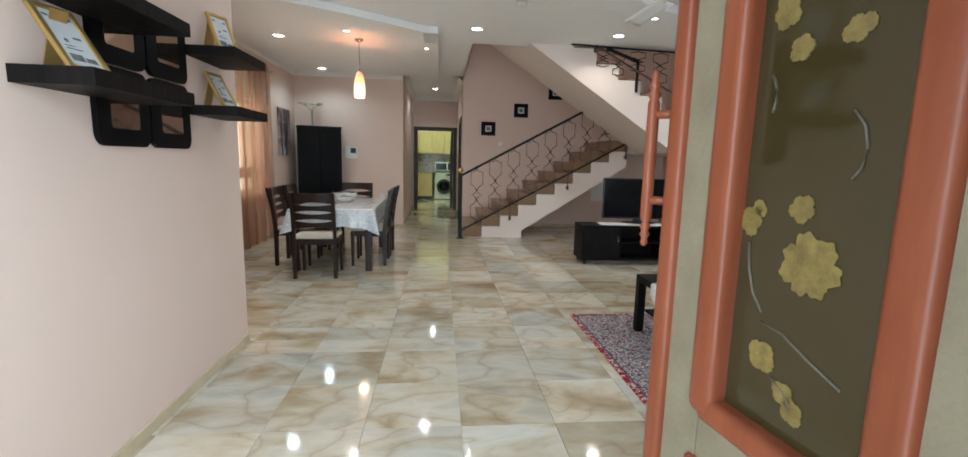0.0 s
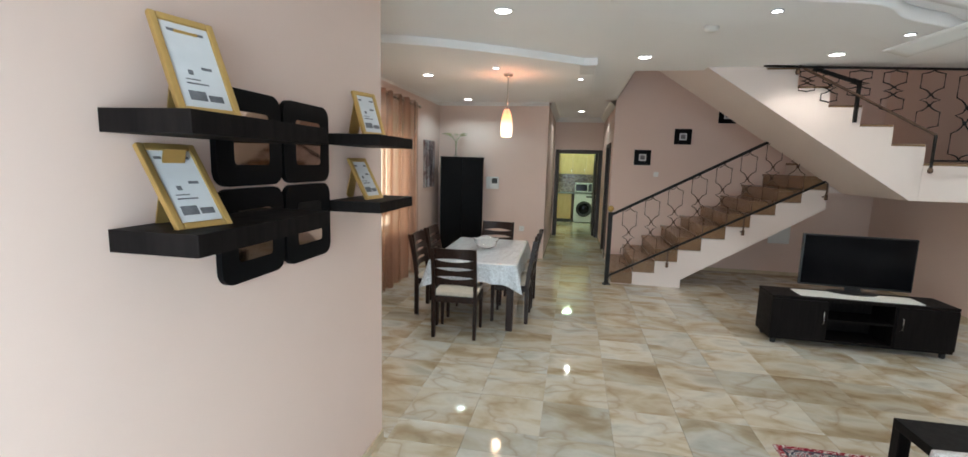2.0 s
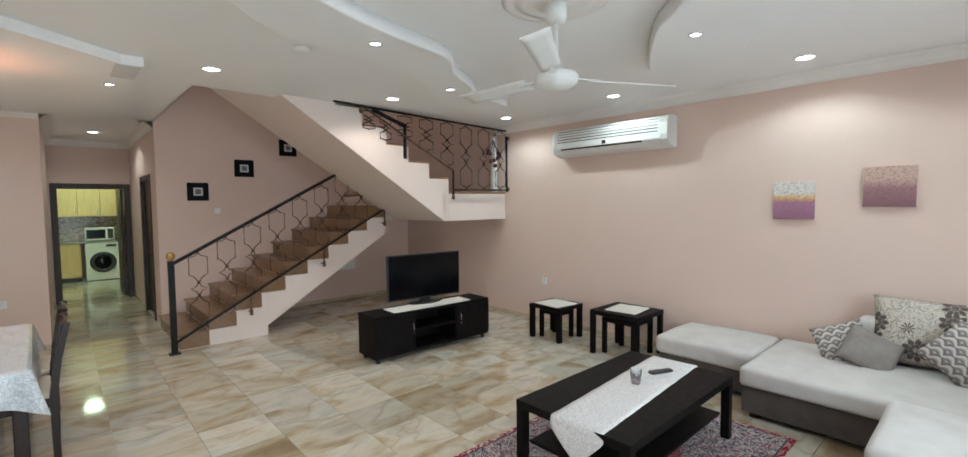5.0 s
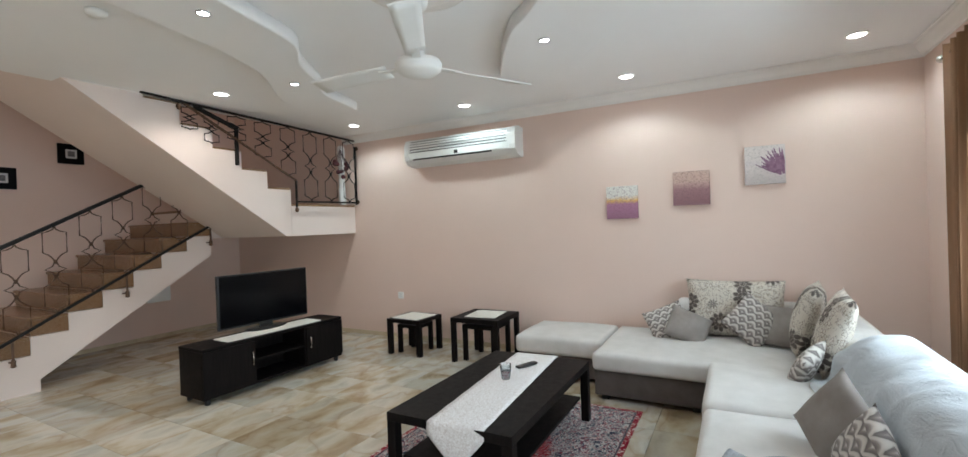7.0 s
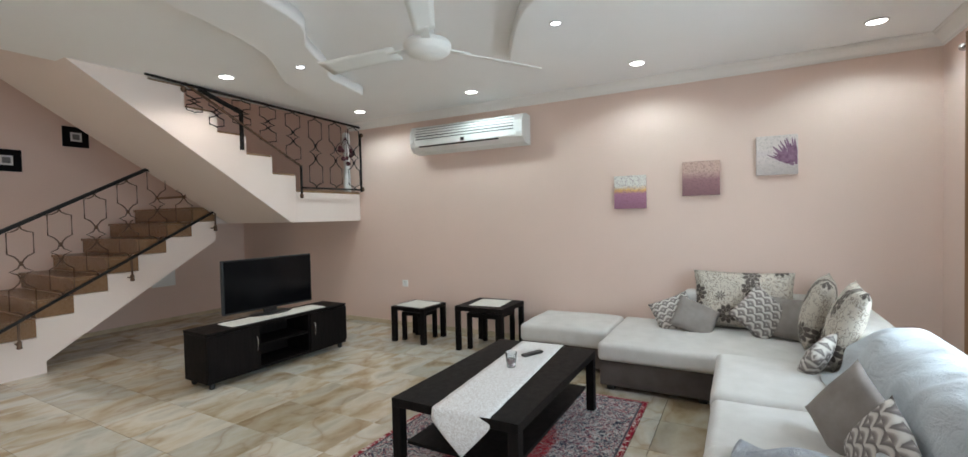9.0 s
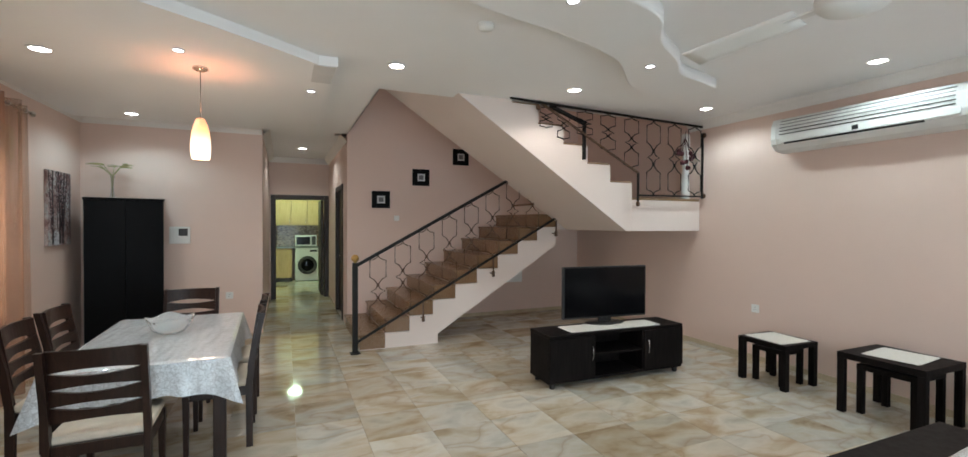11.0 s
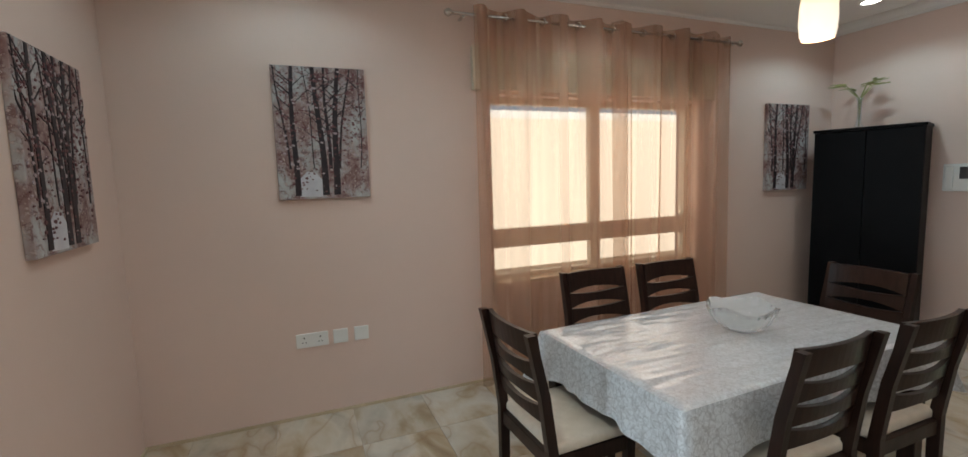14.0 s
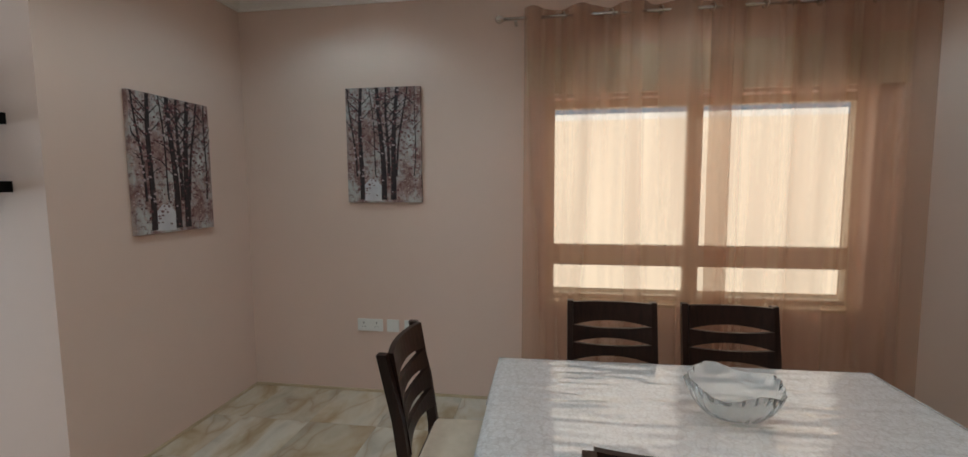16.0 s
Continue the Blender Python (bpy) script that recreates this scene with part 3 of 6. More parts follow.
side_door = thing("door_3", (XC1 + 0.04, 10.15, 0), "dark brown timber door in the corridor wall, closed", "door", "", 0, "structure")
part("jamb", box(-0.055, -0.06, 0, 0.05, 0.04, 2.14, 0.005), DOORWOOD, side_door)
part("jamb", box(-0.055, 0.91, 0, 0.05, 1.01, 2.14, 0.005), DOORWOOD, side_door)
part("head", box(-0.053, 0.04, 2.06, 0.05, 0.91, 2.14, 0.005), DOORWOOD, side_door)
part("leaf", box(0.0, 0.042, 0.01, 0.04, 0.908, 2.058, 0.004), DOORWOOD, side_door)
part("handle", tube([(0.0, 0.12, 1.0), (-0.05, 0.12, 1.0), (-0.05, 0.23, 1.0)], 0.009), STEEL, side_door, "steel lever handle")

kg = Mat("etched_door_glass", (0.034, 0.024, 0.009), 0.04, 0, 0.5)
kg.b.inputs["IOR"].default_value = 1.5
GLASSBROWN = kg.m
kw = Mat("window_glass", (0.95, 0.97, 0.97), 0.02, 0, 0.5)
kw.b.inputs["Transmission Weight"].default_value = 1.0
kw.b.inputs["IOR"].default_value = 1.05
GLASS = kw.m
GILT = mottled("etched_gold_flower", (0.085, 0.056, 0.013), (0.18, 0.125, 0.032), 60, 0.55, 0.4, 200)
STEMS = mottled("etched_grey_stem", (0.055, 0.044, 0.028), (0.085, 0.070, 0.048), 22, 0.5, 0.2, 200)

DOORSTONE = mottled("taupe_textured_door_paint", (0.145, 0.116, 0.072), (0.20, 0.165, 0.107), 9, 0.6, 0.5, 90)
entry = thing("door_1", (1.342, 0.796, 0), "open entrance door with copper-brown beading and gold flowers on smoked glass", "door", "", 8.0, "structure")
# local y runs from the hinge to the free edge
DL, DH, GM = 0.62, 2.12, 0.875
part("hinge_stile", box(-0.025, 0.0, 0.01, 0.025, 0.19, DH, 0.004), DOORSTONE, entry)
part("lock_stile", box(-0.025, 0.49, 0.01, 0.025, DL - 0.003, DH, 0.004), DOORSTONE, entry)
part("bottom_rail", box(-0.024, 0.19, 0.01, 0.024, 0.49, 0.16, 0.004), DOORSTONE, entry)
part("middle_rail", box(-0.024, 0.19, 0.70, 0.024, 0.49, GM, 0.004), DOORSTONE, entry)
part("lower_panel", box(-0.012, 0.19, 0.16, 0.012, 0.49, 0.70), DOORSTONE, entry)
part("top_rail", box(-0.024, 0.19, DH - 0.14, 0.024, 0.49, DH, 0.004), DOORSTONE, entry)
part("glass_pane", box(-0.006, 0.19, GM, 0.006, 0.49, DH - 0.14), GLASSBROWN, entry, "smoked brown glass")
for y0, y1, z0, z1 in ((0.165, 0.228, GM - 0.02, DH - 0.12), (0.450, 0.513, GM - 0.02, DH - 0.12), (0.165, 0.228, 0.12, 0.77), (0.450, 0.513, 0.12, 0.77)):
    part("bead", box(-0.038, y0 + 0.004, z0, 0.038, y1 - 0.004, z1, 0.018, seg=4), COPPER, entry, "copper-brown moulded bead", True)
for z in (0.115, 0.73, GM - 0.03, DH - 0.155):
    part("bead", box(-0.036, 0.19, z, 0.036, 0.488, z + 0.044, 0.016, seg=4), COPPER, entry, "copper-brown moulded bead", True)
part("edge_bead", box(-0.040, DL - 0.040, 0.008, 0.040, DL + 0.004, DH, 0.015, seg=4), COPPER, entry, "copper-brown moulded edge", True)
bm = bmesh.new()
lathe([(0.003, 1.115), (0.008, 1.122), (0.005, 1.130), (0.010, 1.138), (0.006, 1.146), (0.011, 1.154), (0.006, 1.162), (0.011, 1.172), (0.011, 1.388), (0.008, 1.396), (0.013, 1.404), (0.007, 1.412), (0.012, 1.420), (0.006, 1.429), (0.009, 1.438), (0.003, 1.450)], 16, bm, (-0.052, DL + 0.030, 0))
part("pull_handle", bm, COPPER, entry, "turned copper-brown pull handle")
for z in (1.206, 1.367):
    part("handle_arm", tube([(-0.052, DL + 0.030, z), (-0.026, DL - 0.004, z)], 0.008), COPPER, entry)
part("lock_knob", lathe([(0.012, 0.0), (0.012, 0.004), (0.006, 0.006), (0.006, 0.011), (0.011, 0.014), (0.012, 0.019), (0.008, 0.023), (0.001, 0.024)], 16), STEEL, entry, "bright steel lock knob").matrix_local = pose(0.0, DL + 0.004, 1.02, -90, 0, 0)


def flower(bm, y, z, r, petals, seed):
    """An uneven blossom: petal lobes round a rim, each with its own reach."""
    rnd = random.Random(seed)
    reach = [rnd.uniform(0.78, 1.12) for _ in range(petals)]
    ph = rnd.uniform(0, 6.28)
    pts = []
    n = petals * 10
    for i in range(n):
        a = 2 * math.pi * i / n
        d = r * reach[i // 10] * (0.72 + 0.28 * math.sin(math.pi * (i % 10 + 0.5) / 10) ** 0.5) * (1 + 0.05 * math.sin(17 * a + ph))
        pts.append((y + d * math.cos(a + ph), z + d * math.sin(a + ph)))
    return prism(pts, "x", -0.0082, -0.0065, bm)


for k, (y, z, r, n) in enumerate(((0.315, 1.142, 0.046, 7), (0.416, 1.195, 0.024, 5), (0.404, 1.212, 0.013, 3), (0.333, 1.220, 0.021, 5), (0.362, 1.434, 0.022, 5), (0.372, 0.995, 0.024, 4), (0.330, 0.955, 0.018, 4), (0.312, 0.937, 0.022, 4), (0.288, 1.440, 0.020, 4), (0.392, 1.487, 0.026, 5), (0.30, 1.60, 0.03, 6), (0.40, 1.72, 0.024, 5))):
    part("etched_flower", flower(bmesh.new(), y + 0.02, z, r, n, k), GILT, entry, "gold etched flower")
for pts in (((0.300, 1.345), (0.284, 1.325), (0.278, 1.300), (0.282, 1.275), (0.292, 1.262)), ((0.425, 1.405), (0.418, 1.388), (0.416, 1.368), (0.420, 1.352)), ((0.437, 1.160), (0.432, 1.12), (0.42, 1.085), (0.40, 1.06)), ((0.40, 1.045), (0.36, 1.04), (0.32, 1.02), (0.27, 1.0)), ((0.372, 0.97), (0.35, 0.96), (0.335, 0.94))):
    part("etched_stem", tube([(-0.0068, y, z) for y, z in pts], 0.0022, 6), STEMS, entry, "grey etched stem")
frame_1 = tagged(new("door_frame_2"), "beige timber frame round the entrance doorway", "door frame", "", "structure")
part("jamb", box(DX1 - 0.06, YF - 0.21, 0, DX1 + 0.01, YF + 0.015, 2.20, 0.006), BEIGE_FRAME, frame_1)
part("jamb", box(DX0 - 0.01, YF - 0.21, 0, DX0 + 0.06, YF + 0.015, 2.20, 0.006), BEIGE_FRAME, frame_1)
part("head", box(DX0 + 0.06, YF - 0.21, 2.13, DX1 - 0.06, YF + 0.015, 2.20, 0.006), BEIGE_FRAME, frame_1)

window = tagged(new("window_1"), "white aluminium sliding window with four panes", "window", "", "structure")
WX = XL - 0.13
FRAMEW = mottled("cream_aluminium", (0.62, 0.54, 0.42), (0.68, 0.60, 0.48), 5, 0.4)
for a, b, c, d in ((WY0, WY0 + 0.05, WZ0, WZ1), (WY1 - 0.05, WY1, WZ0, WZ1), (WY0 + 0.05, WY1 - 0.05, WZ0, WZ0 + 0.03), (WY0 + 0.05, WY1 - 0.05, WZ1 - 0.05, WZ1), (6.84, 6.93, WZ0 + 0.03, WZ1 - 0.05), (WY0 + 0.05, 6.84, 0.95, 1.09), (6.93, WY1 - 0.05, 0.95, 1.09)):
    part("window_frame", box(WX - 0.03, a, c, WX + 0.03, b, d, 0.004), FRAMEW, window)
for a, b in ((WY0 + 0.05, 6.84), (6.93, WY1 - 0.05)):
    for c, d in ((WZ0 + 0.03, 0.95), (1.09, WZ1 - 0.05)):
        p = part("pane", box(WX - 0.003, a, c, WX + 0.003, b, d), GLASS, window, "clear glass pane")
        p.visible_shadow = False
part("window_sill", box(XL - 0.13, WY0, WZ0 - 0.02, XL + 0.02, WY1, WZ0 + 0.001, 0.004), SKIRT, window)
part("shutter_box", box(XL + 0.001, 5.81, 2.07, XL + 0.045, 8.0, 2.36, 0.006), SHUTTERBOX, window, "cream roller shutter box")
fw = tagged(new("window_2"), "white framed front window behind a brown curtain", "window", "", "structure")
for a, b, c, d in ((2.4, 2.45, 0.85, 2.05), (4.1, 4.15, 0.85, 2.05), (2.45, 4.1, 0.85, 0.9), (2.45, 4.1, 2.0, 2.05), (3.25, 3.31, 0.9, 2.0)):
    part("window_frame", box(a, YF - 0.14, c, b, YF - 0.09, d, 0.004), FRAMEW, fw)
for a, b in ((2.45, 3.25), (3.31, 4.1)):
    p = part("pane", box(a, YF - 0.118, 0.9, b, YF - 0.112, 2.0), GLASS, fw, "clear glass pane")
    p.visible_shadow = False


def sheer(name, color, alpha):
    k = Mat(name, color, 0.9, 0, 0.1)
    out = k.t.nodes["Material Output"]
    trans, diff, clear = k.n("ShaderNodeBsdfTranslucent"), k.n("ShaderNodeBsdfDiffuse"), k.n("ShaderNodeBsdfTransparent")
    trans.inputs[0].default_value, diff.inputs[0].default_value = (*color, 1), (*color, 1)
    clear.inputs[0].default_value = (1.0, 0.93, 0.86, 1)
    a, b = k.n("ShaderNodeMixShader"), k.n("ShaderNodeMixShader")
    a.inputs[0].default_value = 0.5
    k.link(trans.outputs[0], a.inputs[1])
    k.link(diff.outputs[0], a.inputs[2])
    gathers = k.noise(3.0, 2.0, 0.5, stretch=(0.3, 2.2, 0.10) if alpha < 0.6 else (2.2, 0.3, 0.10))
    weave = k.maths("ADD", k.maths("MULTIPLY", k.noise(260, 2, stretch=(1, 1, 6)), 0.3), k.maths("MULTIPLY", gathers, 1.3))
    f = k.maths("MULTIPLY_ADD", weave, 0.5)
    k.link(f, b.inputs[0])
    f.node.inputs[2].default_value = alpha - 0.40
    k.link(clear.outputs[0], b.inputs[1])
    k.link(a.outputs[0], b.inputs[2])
    k.link(b.outputs[0], out.inputs["Surface"])
    return k.m


SHEER = sheer("dusty_pink_voile", (0.52, 0.315, 0.23), 0.47)
BROWNCLOTH = sheer("brown_voile", (0.34, 0.21, 0.13), 0.88)


def curtain_panel(bm, along0, along1, z0, z1, at, axis, folds, depth, seed):
    rnd = random.Random(seed)
    ph = [rnd.uniform(0, 6.28) for _ in range(3)]

    def place(u, v):
        z = z0 + (z1 - z0) * v
        loose = 1.0 - 0.4 * v
        d = depth * (math.sin(2 * math.pi * folds * u + ph[0] + 0.5 * (1 - v)) + 0.35 * loose * math.sin(2 * math.pi * folds * 2.3 * u + ph[1]))
        along = along0 + (along1 - along0) * u + 0.015 * (1 - v) * math.sin(9 * u + ph[2]) + (0.010 + 0.010 * math.sin(7 * u + ph[1])) * math.sin(4 * math.pi * folds * u + ph[2] + 1.5 * math.sin(6 * u)) * (1.0 - 0.5 * v)
        z += 0.006 * math.sin(2 * math.pi * folds * u) if v > 0.99 else 0.0
        return (at + d, along, z) if axis == "y" else (along, at + d, z)
    return sheet(folds * 24, 16, place, bm)


curtain = thing("curtain", (0, 0, 0), "dusty pink sheer curtains with eyelets on a steel rod", "curtain")
part("curtain_panel", curtain_panel(bmesh.new(), 5.80, 7.02, 0.02, 2.585, XL + 0.094, "y", 4, 0.040, 1), SHEER, curtain)
part("curtain_panel", curtain_panel(bmesh.new(), 6.90, 8.10, 0.02, 2.585, XL + 0.100, "y", 4, 0.040, 2), SHEER, curtain)
part("curtain_rod", tube([(XL + 0.085, 5.66, 2.535), (XL + 0.085, 8.20, 2.535)], 0.011, 10), STEEL, curtain, "satin steel rod")
for y in (5.64, 8.22):
    part("finial", lathe([(0.006, -0.03), (0.016, -0.022), (0.027, 0.0), (0.022, 0.016), (0.006, 0.03)], 14), STEEL, curtain).matrix_local = pose(XL + 0.085, y, 2.535, 90, 0, 0)
for y in (5.74, 8.14):
    part("rod_bracket", bar((XL + 0.001, y, 2.52), (XL + 0.085, y, 2.52), 0.018, 0.012), STEEL, curtain)
for i in range(16):
    y = 5.89 + i * 0.145
    ring_ob = part("eyelet_ring", tube([(0.024 * math.cos(2 * math.pi * k / 14), 0.024 * math.sin(2 * math.pi * k / 14), 0) for k in range(14)], 0.005, 6, closed=True), STEEL, curtain)
    ring_ob.matrix_local = pose(XL + 0.085, y, 2.535, 90, 0, 22 if i % 2 else -22)
front_curtain = thing("curtain", (0, 0, 0), "brown curtain with eyelets on a steel rod by the front window", "curtain")
part("curtain_panel", curtain_panel(bmesh.new(), 3.82, 4.40, 0.03, 2.58, YF + 0.10, "x", 5, 0.035, 3), BROWNCLOTH, front_curtain)
part("curtain_rod", tube([(2.15, YF + 0.10, 2.52), (4.53, YF + 0.10, 2.52)], 0.011, 10), STEEL, front_curtain, "satin steel rod")
part("finial", lathe([(0.006, -0.03), (0.016, -0.022), (0.027, 0.0), (0.022, 0.016), (0.006, 0.03)], 14), STEEL, front_curtain).matrix_local = pose(4.55, YF + 0.10, 2.52, 0, 90, 0)
part("rod_bracket", bar((4.46, YF + 0.001, 2.505), (4.46, YF + 0.10, 2.505), 0.018, 0.012), STEEL, front_curtain)


# ---- lamps ----
BULB = Mat("lit_downlight", (1, 1, 1), 0.4).glow((1.0, 0.97, 0.92), 14).m
SMALLBULB = Mat("lit_small_spot", (1, 1, 1), 0.4).glow((0.86, 0.90, 1.0), 12).m
CHROME = mottled("spot_rim", (0.72, 0.72, 0.72), (0.8, 0.8, 0.8), 6, 0.25, 0.0, 150, 0.6)


def downlight(x, y, z, r, lens, watts, color, label, group):
    lamp = thing("ceiling_spotlight", (x, y, z), label, "downlight", group)
    part("rim", lathe([(r * 1.0, 0.0), (r * 1.22, -0.003), (r * 1.2, -0.009), (r * 1.0, -0.010), (r * 0.98, -0.002)], 24), CHROME if lens is SMALLBULB else PLASTIC, lamp)
    part("lens", lathe([(0.001, -0.004), (r * 0.97, -0.004), (r * 0.97, -0.007), (0.001, -0.008)], 24), lens, lamp, "glowing lens")
    if watts:
        lt = new("lamp", bpy.data.lights.new("lamp", "SPOT"))
        lt.data.energy, lt.data.color, lt.data.spot_size, lt.data.spot_blend, lt.data.shadow_soft_size = watts, color, radians(152), 0.45, 0.045
        lt.parent = lamp
        lt.matrix_local = pose(0, 0, -0.02)
    return lamp


WARMWHITE = (0.86, 1.0, 1.0)
COOLWHITE = (0.80, 1.0, 1.04)
STAIRWHITE = (1.0, 0.95, 0.88)
BIG = "large ceiling downlights"
for x, y in ((0.01, 4.77), (-1.20, 6.78), (-1.19, 8.88), (0.67, 11.22), (1.22, 6.34), (2.95, 6.33), (4.70, 6.34), (4.67, 4.69), (4.66, 2.95), (4.65, 1.27), (-1.2, 4.7)):
    low = 2.743 if x < 0.7 and 6.7 < y < 9.4 else CEIL - 0.001
    downlight(x, y, low, 0.062, BULB, 15 if x < -1 and y < 5 else 21 if x < -1 else 21 if y > 6 and x < 4 else 26, (0.70, 1.0, 1.10) if x < -1 else COOLWHITE if x > 4 else STAIRWHITE if x > 1 else WARMWHITE, "round white ceiling downlight switched on", BIG)
for x, y, z in ((1.80, 4.66, 2.729), (2.93, 5.30, 2.729), (3.22, 3.20, 2.729), (-0.31, 6.41, 2.743), (0.60, 7.12, 2.743)):
    downlight(x, y, z, 0.032, SMALLBULB, 9, (0.95, 0.96, 1.0), "small chrome-rimmed ceiling spotlight switched on", "small ceiling spotlights")

pendant = thing("pendant_lamp", (-0.232, 6.80, 2.745), "orange and white glass pendant lamp glowing over the table", "lamp")
PENDGLASS = Mat("glowing_opal_glass", (0.9, 0.6, 0.35), 0.3)
pz = PENDGLASS.n("ShaderNodeSeparateXYZ")
PENDGLASS.link(PENDGLASS.where("Generated"), pz.inputs[0])
glowcol = PENDGLASS.ramp(pz.outputs[2], [(0.0, (1.0, 0.95, 0.86)), (0.40, (1.0, 0.82, 0.62)), (0.68, (0.95, 0.36, 0.12)), (0.9, (0.78, 0.17, 0.05))])
PENDGLASS.link(glowcol, PENDGLASS.b.inputs["Emission Color"])
PENDGLASS.b.inputs["Emission Strength"].default_value = 1.25
part("shade", lathe([(0.060, -0.72), (0.067, -0.70), (0.072, -0.65), (0.070, -0.58), (0.060, -0.50), (0.045, -0.44), (0.030, -0.405), (0.024, -0.40)], 24), PENDGLASS.m, pendant, "orange-topped glowing glass shade")
part("cable", tube([(0, 0, -0.40), (0, 0, -0.02)], 0.003, 6), GREYPLASTIC, pendant)
part("ceiling_cup", lathe([(0.055, 0.0), (0.055, -0.015), (0.03, -0.03), (0.004, -0.03)], 18), STEEL, pendant)
lt = new("lamp", bpy.data.lights.new("lamp", "POINT"))
lt.data.energy, lt.data.color, lt.data.shadow_soft_size = 4.5, (1.0, 0.72, 0.50), 0.06
lt.parent = pendant
lt.matrix_local = pose(0, 0, -0.82)
lu = new("lamp", bpy.data.lights.new("lamp", "SPOT"))
lu.data.energy, lu.data.color, lu.data.spot_size, lu.data.spot_blend, lu.data.shadow_soft_size = 6, (1.0, 0.40, 0.20), radians(150), 0.8, 0.04
lu.parent = pendant
lu.matrix_local = pose(0, 0, -0.35, 180)


# ---- dining ----
def chair_slat(z0, z1, w, cut_low, cut_up, y):
    """A back slat: bowed in plan, its edges hollowed so that pointed ovals stay open between slats."""
    n = 12
    bm = bmesh.new()
    rows = []
    for i in range(n + 1):
        u = i / n * 2 - 1
        hollow = (1 - u * u)
        bow = 0.028 * (1 - u * u)
        a, b = z0 + cut_low * hollow, z1 - cut_up * hollow
        rows.append([bm.verts.new((u * w / 2, y - bow + d - (zz - 0.45) * 0.16, zz)) for zz, d in ((a, 0.0), (b, 0.0), (b, 0.02), (a, 0.02))])
    for p, q in zip(rows, rows[1:]):
        for k in range(4):
            bm.faces.new((p[k], q[k], q[(k + 1) % 4], p[(k + 1) % 4]))
    bm.faces.new(rows[0])
    bm.faces.new(list(reversed(rows[-1])))
    bmesh.ops.recalc_face_normals(bm, faces=bm.faces[:])
    return bm


def dining_chair():
    """Origin on the floor under the seat's middle; the back stands at -y."""
    c = thing("dining_chair", (0, 0, 0), "dark walnut dining chair with oval-slotted back and cream seat", "chair", "chairs round the dining table")
    for s in (-1, 1):
        pts = [(0.0, 0.0), (0.04, 0.0), (0.045, 0.42), (0.012, 0.66), (-0.045, 0.90), (-0.080, 0.90), (-0.028, 0.66), (0.0, 0.44)]
        x = s * 0.205
        part("rear_leg", prism([(a - 0.20, b * 1.005) for a, b in pts], "x", x - 0.016, x + 0.016), WALNUT, c)
        bm = prism([(x - 0.019, 0.17), (x + 0.019, 0.17), (x + 0.019, 0.21), (x - 0.019, 0.21)], "z", 0.0, 0.41)
        for v in bm.verts:
            if v.co.z < 0.1:
                v.co.x = x + (v.co.x - x) * 0.7
                v.co.y = 0.19 + (v.co.y - 0.19) * 0.7
        part("front_leg", bm, WALNUT, c)
        part("side_rail", box(x - 0.012, -0.17, 0.355, x + 0.012, 0.17, 0.415, 0.003), WALNUT, c)
    part("front_rail", box(-0.186, 0.178, 0.355, 0.186, 0.202, 0.415, 0.003), WALNUT, c)
    part("rear_rail", box(-0.186, -0.19, 0.36, 0.186, -0.166, 0.42, 0.003), WALNUT, c)
    bm = box(-0.215, -0.17, 0.416, 0.215, 0.222, 0.462, 0.018, seg=3)
    for v in bm.verts:
        if v.co.z > 0.45:
            v.co.z += 0.012 * (1 - (v.co.x / 0.22) ** 2) * (1 - ((v.co.y - 0.03) / 0.2) ** 2)
    part("seat", bm, CREAM_SEAT, c, "cream upholstered seat", True)
    edges = [0.903, 0.790, 0.703, 0.615, 0.528]
    for i, (a, b) in enumerate(zip(edges, edges[1:])):
        part("back_slat", chair_slat(b, a, 0.385, 0.020, 0.0 if i == 0 else 0.020, -0.172), WALNUT, c)
    return c


CH = dining_chair()
CH.matrix_world = pose(-0.50, 5.655, 0, 0, 0, 2)
for x, y, a in ((-0.905, 6.285, -90), (-0.905, 6.84, -91), (-0.03, 6.28, 91), (-0.03, 6.86, 90), (-0.42, 7.37, 180)):
    copy_thing(CH, pose(x, y, 0, 0, 0, a))

TX, TY, TTURN, THX, THY, TZ = -0.41, 6.545, 1.5, 0.445, 0.775, 0.70
table = thing("dining_table", (TX, TY, 0), "dark walnut dining table under a patterned cloth", "table", "", TTURN)
part("tabletop", box(-THX, -THY, TZ - 0.036, THX, THY, TZ - 0.004, 0.006), WALNUT, table)
for sx in (-1, 1):
    for sy in (-1, 1):
        lx, ly = sx * (THX - 0.05), sy * (THY - 0.05)
        part("leg", box(lx - 0.035, ly - 0.035, 0, lx + 0.035, ly + 0.035, TZ - 0.037, 0.006), WALNUT, table)
    part("apron", box(sx * (THX - 0.05) - 0.011, -THY + 0.086, TZ - 0.13, sx * (THX - 0.05) + 0.011, THY - 0.086, TZ - 0.037), WALNUT, table)
for sy in (-1, 1):
    part("apron", box(-THX + 0.086, sy * (THY - 0.05) - 0.011, TZ - 0.13, THX - 0.086, sy * (THY - 0.05) + 0.011, TZ - 0.037), WALNUT, table)


